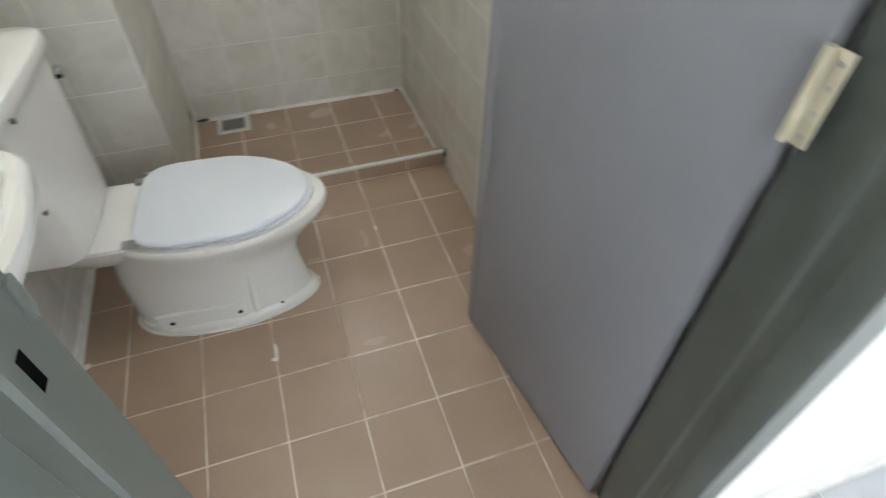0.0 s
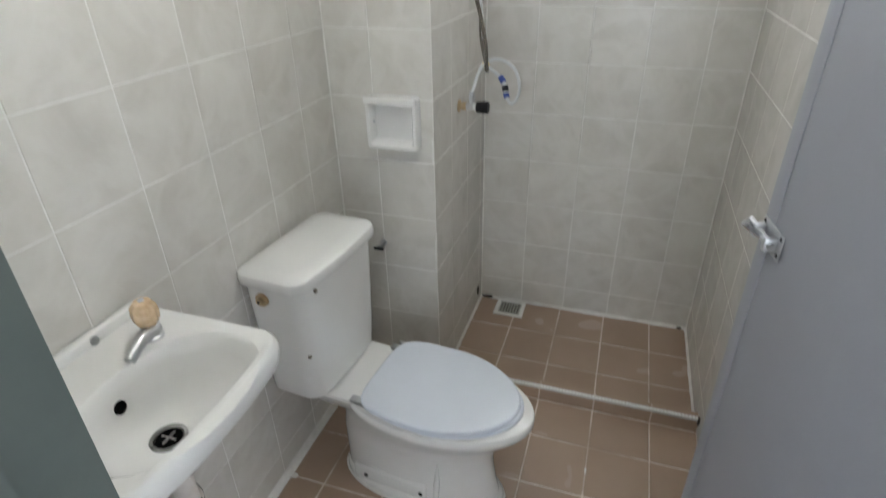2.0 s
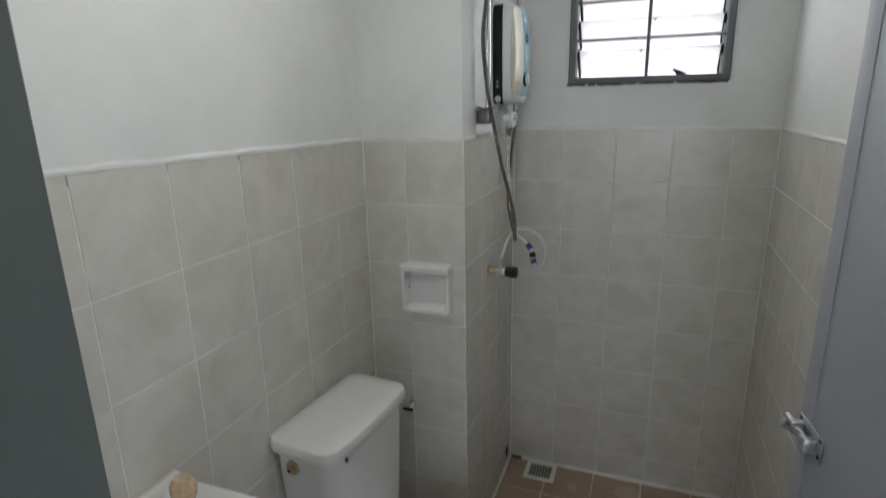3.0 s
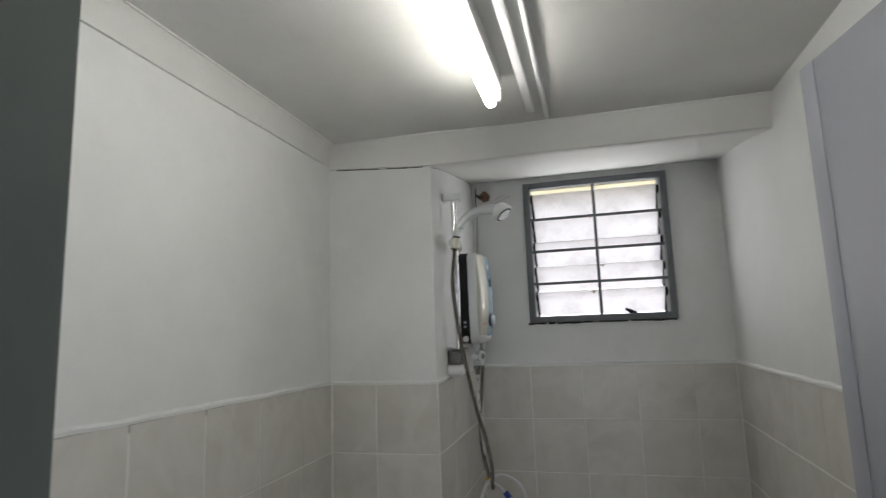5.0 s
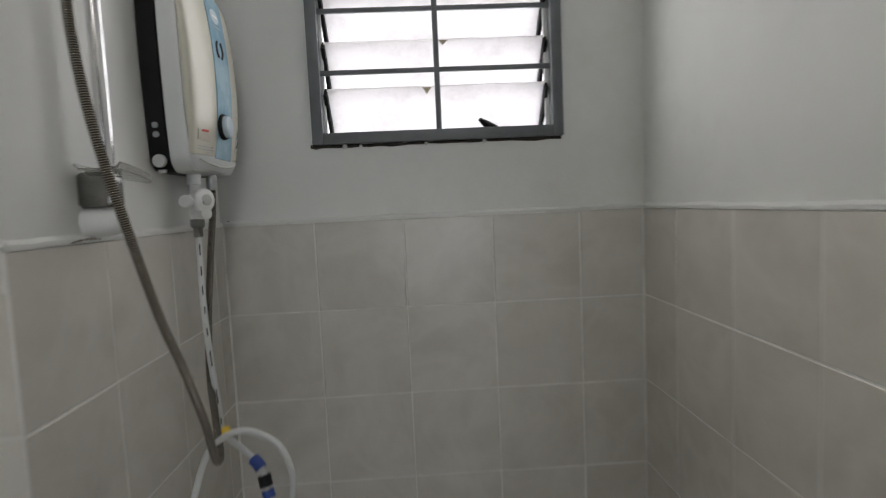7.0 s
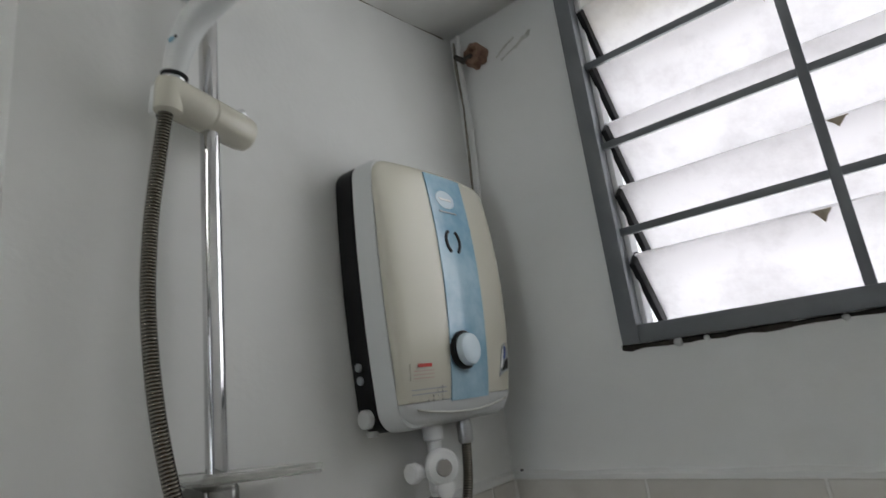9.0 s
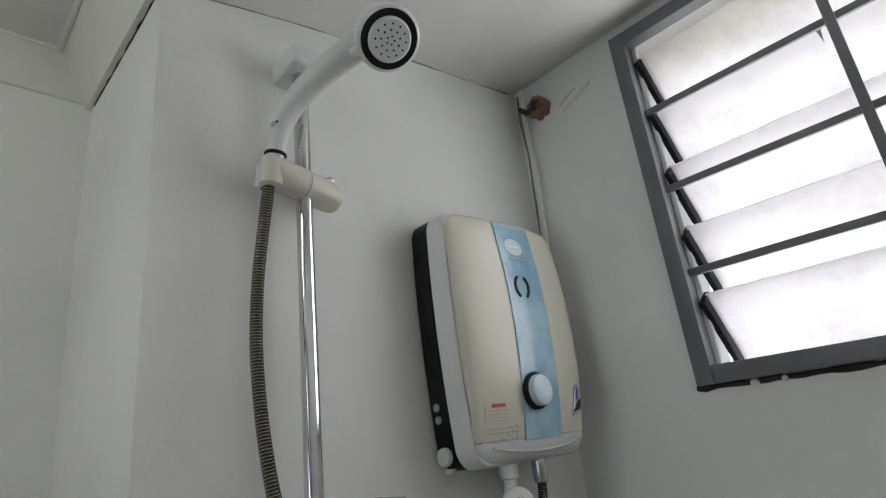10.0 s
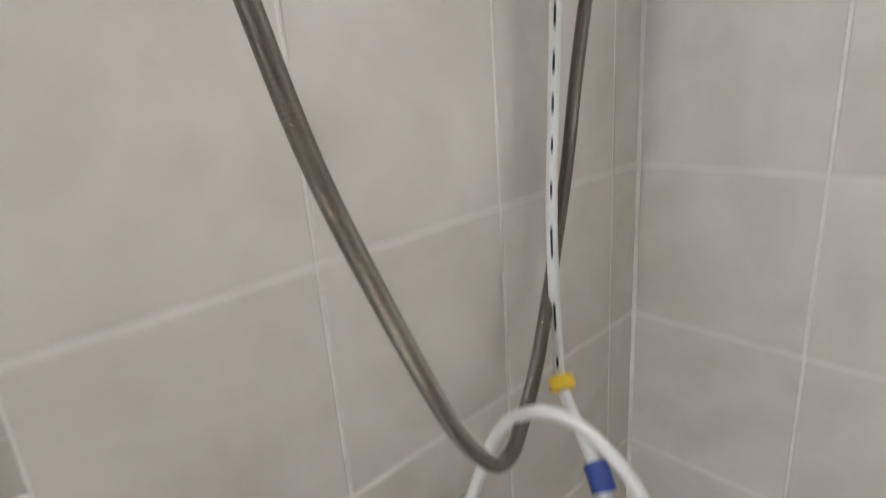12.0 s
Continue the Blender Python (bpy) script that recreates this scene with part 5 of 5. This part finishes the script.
# stains and chips on the louvres
GRIME = surface("brown_grime", (0.33, 0.27, 0.19), (0.50, 0.44, 0.34), (0.8, 0.95), 60, 5, 200, 0.3, 0.002)
for k, x, w, d in ((0, 0.477, 0.010, 0.014), (3, 0.484, 0.004, 0.018), (1, 0.517, 0.011, 0.009)):
    bm = bmesh.new()
    tilt = radians(49)
    n = 14
    low, high = [], []
    for i in range(n + 1):
        u = x - w + 2 * w * i / n
        r = d * (1.3 * (1 - abs(2 * i / n - 1)) ** 1.3 + 0.35 * abs(noise.noise(Vector((u * 160, k, 2)))))
        low.append(u)
        high.append(r)
    rows = []
    for u, r in zip(low, high):
        q = -0.0031
        rows.append([(u, FY1 + 0.0065 + s * math.cos(tilt) + qq * math.sin(tilt), 1.7555 + 0.1005 * k - s * math.sin(tilt) + qq * math.cos(tilt))
                     for s, qq in ((-0.0585, q), (-0.0585 + r, q), (-0.0585 + r, q + 0.0005), (-0.0585, q + 0.0005))])
    loft(bm, rows)
    part("grime", bm, GRIME, window_1, "brown grime on a louvre blade")
# old scrape marks on the wall between the stub and the window
for x, z, l in ((0.115, 2.205, 0.020), (0.135, 2.196, 0.030), (0.150, 2.203, 0.018)):
    crack("scrape", wall_back, [(x - l, YB + BACK, z - 0.012), (x, YB + BACK, z), (x + l, YB + BACK, z + 0.008)], 0.0022, MOULD, "grey scrape in the plaster", x * 50)

# ---- tiles, laid on the grid of each surface ----
G = 0.2
zj = [0.11 + G * k for k in range(7)]


def facing(ax):
    """Turns a tile's face (z) towards +x, -x, -y or +z."""
    return {"+x": Matrix(((0, 0, 1, 0), (1, 0, 0, 0), (0, 1, 0, 0), (0, 0, 0, 1))),
            "-x": Matrix(((0, 0, -1, 0), (-1, 0, 0, 0), (0, 1, 0, 0), (0, 0, 0, 1))),
            "-y": Matrix(((1, 0, 0, 0), (0, 0, -1, 0), (0, 1, 0, 0), (0, 0, 0, 1))),
            "+y": Matrix(((-1, 0, 0, 0), (0, 0, 1, 0), (0, 1, 0, 0), (0, 0, 0, 1)))}[ax]


WG = 0.0028
DEEP = 0.004
rows = spans(0.0, ZT, zj, WG)
low = spans(-0.012, ZT, zj, WG)
for a, b in spans(YF, YC, [-0.615 + G * k for k in range(8)], WG):
    top = ZT + 0.024 * (YC - (a + b) / 2) / (YC - YF)
    lay_tiles(wall_left, TILE, [(a, b)], rows[:-1] + [(rows[-1][0], top)], lambda u, v: Matrix.Translation((XL, u, v)) @ facing("+x"), DEEP)
lay_tiles(wall_shaft, TILE, spans(XL, XC, [XC - 0.195], WG), rows,
          lambda u, v: Matrix.Translation((u, YC, v)) @ facing("-y"), DEEP)
lay_tiles(wall_shower, TILE, spans(YC, YB, [0.75, 0.948, 1.148], WG), low,
          lambda u, v: Matrix.Translation((XC, u, v)) @ facing("+x"), DEEP)
lay_tiles(wall_back, TILE, spans(XC, XR, [0.212, 0.410, 0.610, 0.810], WG), low,
          lambda u, v: Matrix.Translation((u, YB, v)) @ facing("-y"), DEEP)
lay_tiles(wall_right, TILE, spans(YF, YB, [-0.75 + G * k for k in range(10)], WG), low,
          lambda u, v: Matrix.Translation((XR, u, v)) @ facing("-x"), DEEP)
lay_tiles(wall_front, TILE, spans(XL, DX0, [-0.1], WG), rows,
          lambda u, v: Matrix.Translation((u, YF, v)) @ facing("+y"), DEEP)
FG = 0.0048
lay_tiles(floor, FLOOR, spans(XL + 0.008, XR, [-0.2 + G * k for k in range(6)], FG), spans(YO, KY0, [-0.8 + G * k for k in range(7)], FG),
          lambda u, v: Matrix.Translation((u, v, 0.0)), 0.004, 0.0014)
lay_tiles(shower_floor, FLOOR, spans(XC, XR, [0.2 + G * k for k in range(4)], FG), spans(KY1, YB, [0.80, 1.0], FG),
          lambda u, v: Matrix.Translation((u, v, -0.012)), 0.004, 0.0014)
lay_tiles(kerb, FLOOR, spans(XC, XR, [0.2 + G * k for k in range(4)], FG), [(0.001, KZ - 0.012)],
          lambda u, v: Matrix.Translation((u, KY0, v)) @ facing("-y"), 0.004, 0.0012)
lay_tiles(kerb, FLOOR, spans(XC, XR, [0.2 + G * k for k in range(4)], FG), [(KY0 + 0.013, KY1)],
          lambda u, v: Matrix.Translation((u, v, KZ - 0.008)), 0.004, 0.0012)
lay_tiles(hall_floor, HALLTILE, spans(0.2, 2.3, [0.2 + 0.3 * k for k in range(8)], 0.003), spans(-1.82, -0.93, [-1.82 + 0.3 * k for k in range(3)], 0.003),
          lambda u, v: Matrix.Translation((u, v, 0.0)), 0.0025, 0.001)
# white grout run down the inner corners
for parent, x, y in ((wall_shower, XC, YB), (wall_right, XR, YB), (wall_left, XL, YC)):
    bm = bmesh.new()
    rings = []
    s = -1 if x == XR else 1
    for k in range(61):
        z = -0.010 + (ZT + 0.008) * k / 60
        w = 0.0034 + 0.0012 * noise.noise(Vector((z * 20, x * 9, y)))
        rings.append([(x - s * 0.004, y + 0.004, z), (x - s * 0.004, y - w, z), (x + s * 0.0006, y - w, z), (x + s * w, y - 0.0006, z), (x + s * w, y + 0.004, z)])
    loft(bm, rings)
    part("corner_grout", bm, GROUT, parent, "white grout in the tiled corner")
# white grout fillet round the shower floor
for a, b, inward in (((XR, KY1), (XR, YB), (-1, 0)), ((XC, KY1), (XC, YB), (1, 0)), ((XC, YB), (XR, YB), (0, -1))):
    bm = bmesh.new()
    rings = []
    for k in range(41):
        x, y = a[0] + (b[0] - a[0]) * k / 40, a[1] + (b[1] - a[1]) * k / 40
        w = 0.008 + 0.004 * noise.noise(Vector((x * 17, y * 17, inward[0])))
        rings.append([(x - 0.003 * inward[0], y - 0.003 * inward[1], -0.014), (x + w * inward[0], y + w * inward[1], -0.0125), (x + 0.6 * w * inward[0], y + 0.6 * w * inward[1], -0.009),
                      (x + 0.001 * inward[0], y + 0.001 * inward[1], -0.008 + w), (x - 0.003 * inward[0], y - 0.003 * inward[1], -0.008 + w)])
    loft(bm, rings)
    part("grout_fillet", bm, GROUT, shower_floor, "rough white grout fillet at the wall")
# white beaded strip along the kerb
bm = bmesh.new()
box(bm, XC, XR - 0.002, KY0 - 0.002, KY0 + 0.011, KZ - 0.012, KZ - 0.003, 0.001)
strip = part("edge_strip", bm, MOULD, kerb, "white beaded edge strip")
bm = bmesh.new()
n = 80
for i in range(n):
    x = XC + 0.006 + (XR - XC - 0.014) * i / (n - 1)
    box(bm, x - 0.0040, x + 0.0040, KY0 - 0.003, KY0 + 0.012, KZ - 0.004, KZ, 0.001, 1)
tagged(part("bead", bm, WHITE, strip), "row of small white beads", kind="stuff")

# mortar skirting along the side wall
bm = bmesh.new()
n = 30
rings = []
for k in range(n + 1):
    y = YF + (YC - YF) * k / n
    w = 0.0025 * noise.noise(Vector((y * 14, 5, 0)))
    rings.append([(XL - 0.001, y, -0.001), (XL + 0.014 + w, y, -0.001), (XL + 0.010 + w, y, 0.006), (XL + 0.005, y, 0.026 + w), (XL - 0.001, y, 0.030 + w)])
loft(bm, rings)
structure(part("baseboard", bm, GROUT), "rough pale mortar fillet between wall and floor", "skirting")

# smears of white mortar left on the floor
for x, y, sx, sy in ((0.203, -0.115, 0.005, 0.030), (0.199, -0.140, 0.010, 0.008), (XL + 0.022, 0.0, 0.012, 0.010), (XL + 0.02, -0.21, 0.010, 0.012), (0.60, 0.30, 0.004, 0.014)):
    bm = bmesh.new()
    rings = [[(x + sx * f * math.cos(a) * (1 + 0.45 * noise.noise(Vector((math.cos(a) * 1.6 + x * 40, math.sin(a) * 1.6, y * 30)))),
               y + sy * f * math.sin(a) * (1 + 0.45 * noise.noise(Vector((math.cos(a) * 1.6, math.sin(a) * 1.6 + y * 40, x * 30)))), z)
              for a in (2 * math.pi * k / 24 for k in range(24))] for f, z in ((1.0, -0.0005), (0.9, 0.0009), (0.4, 0.0014))]
    loft(bm, rings)
    part("mortar_smear", bm, GROUT, floor, "dried white mortar smear")
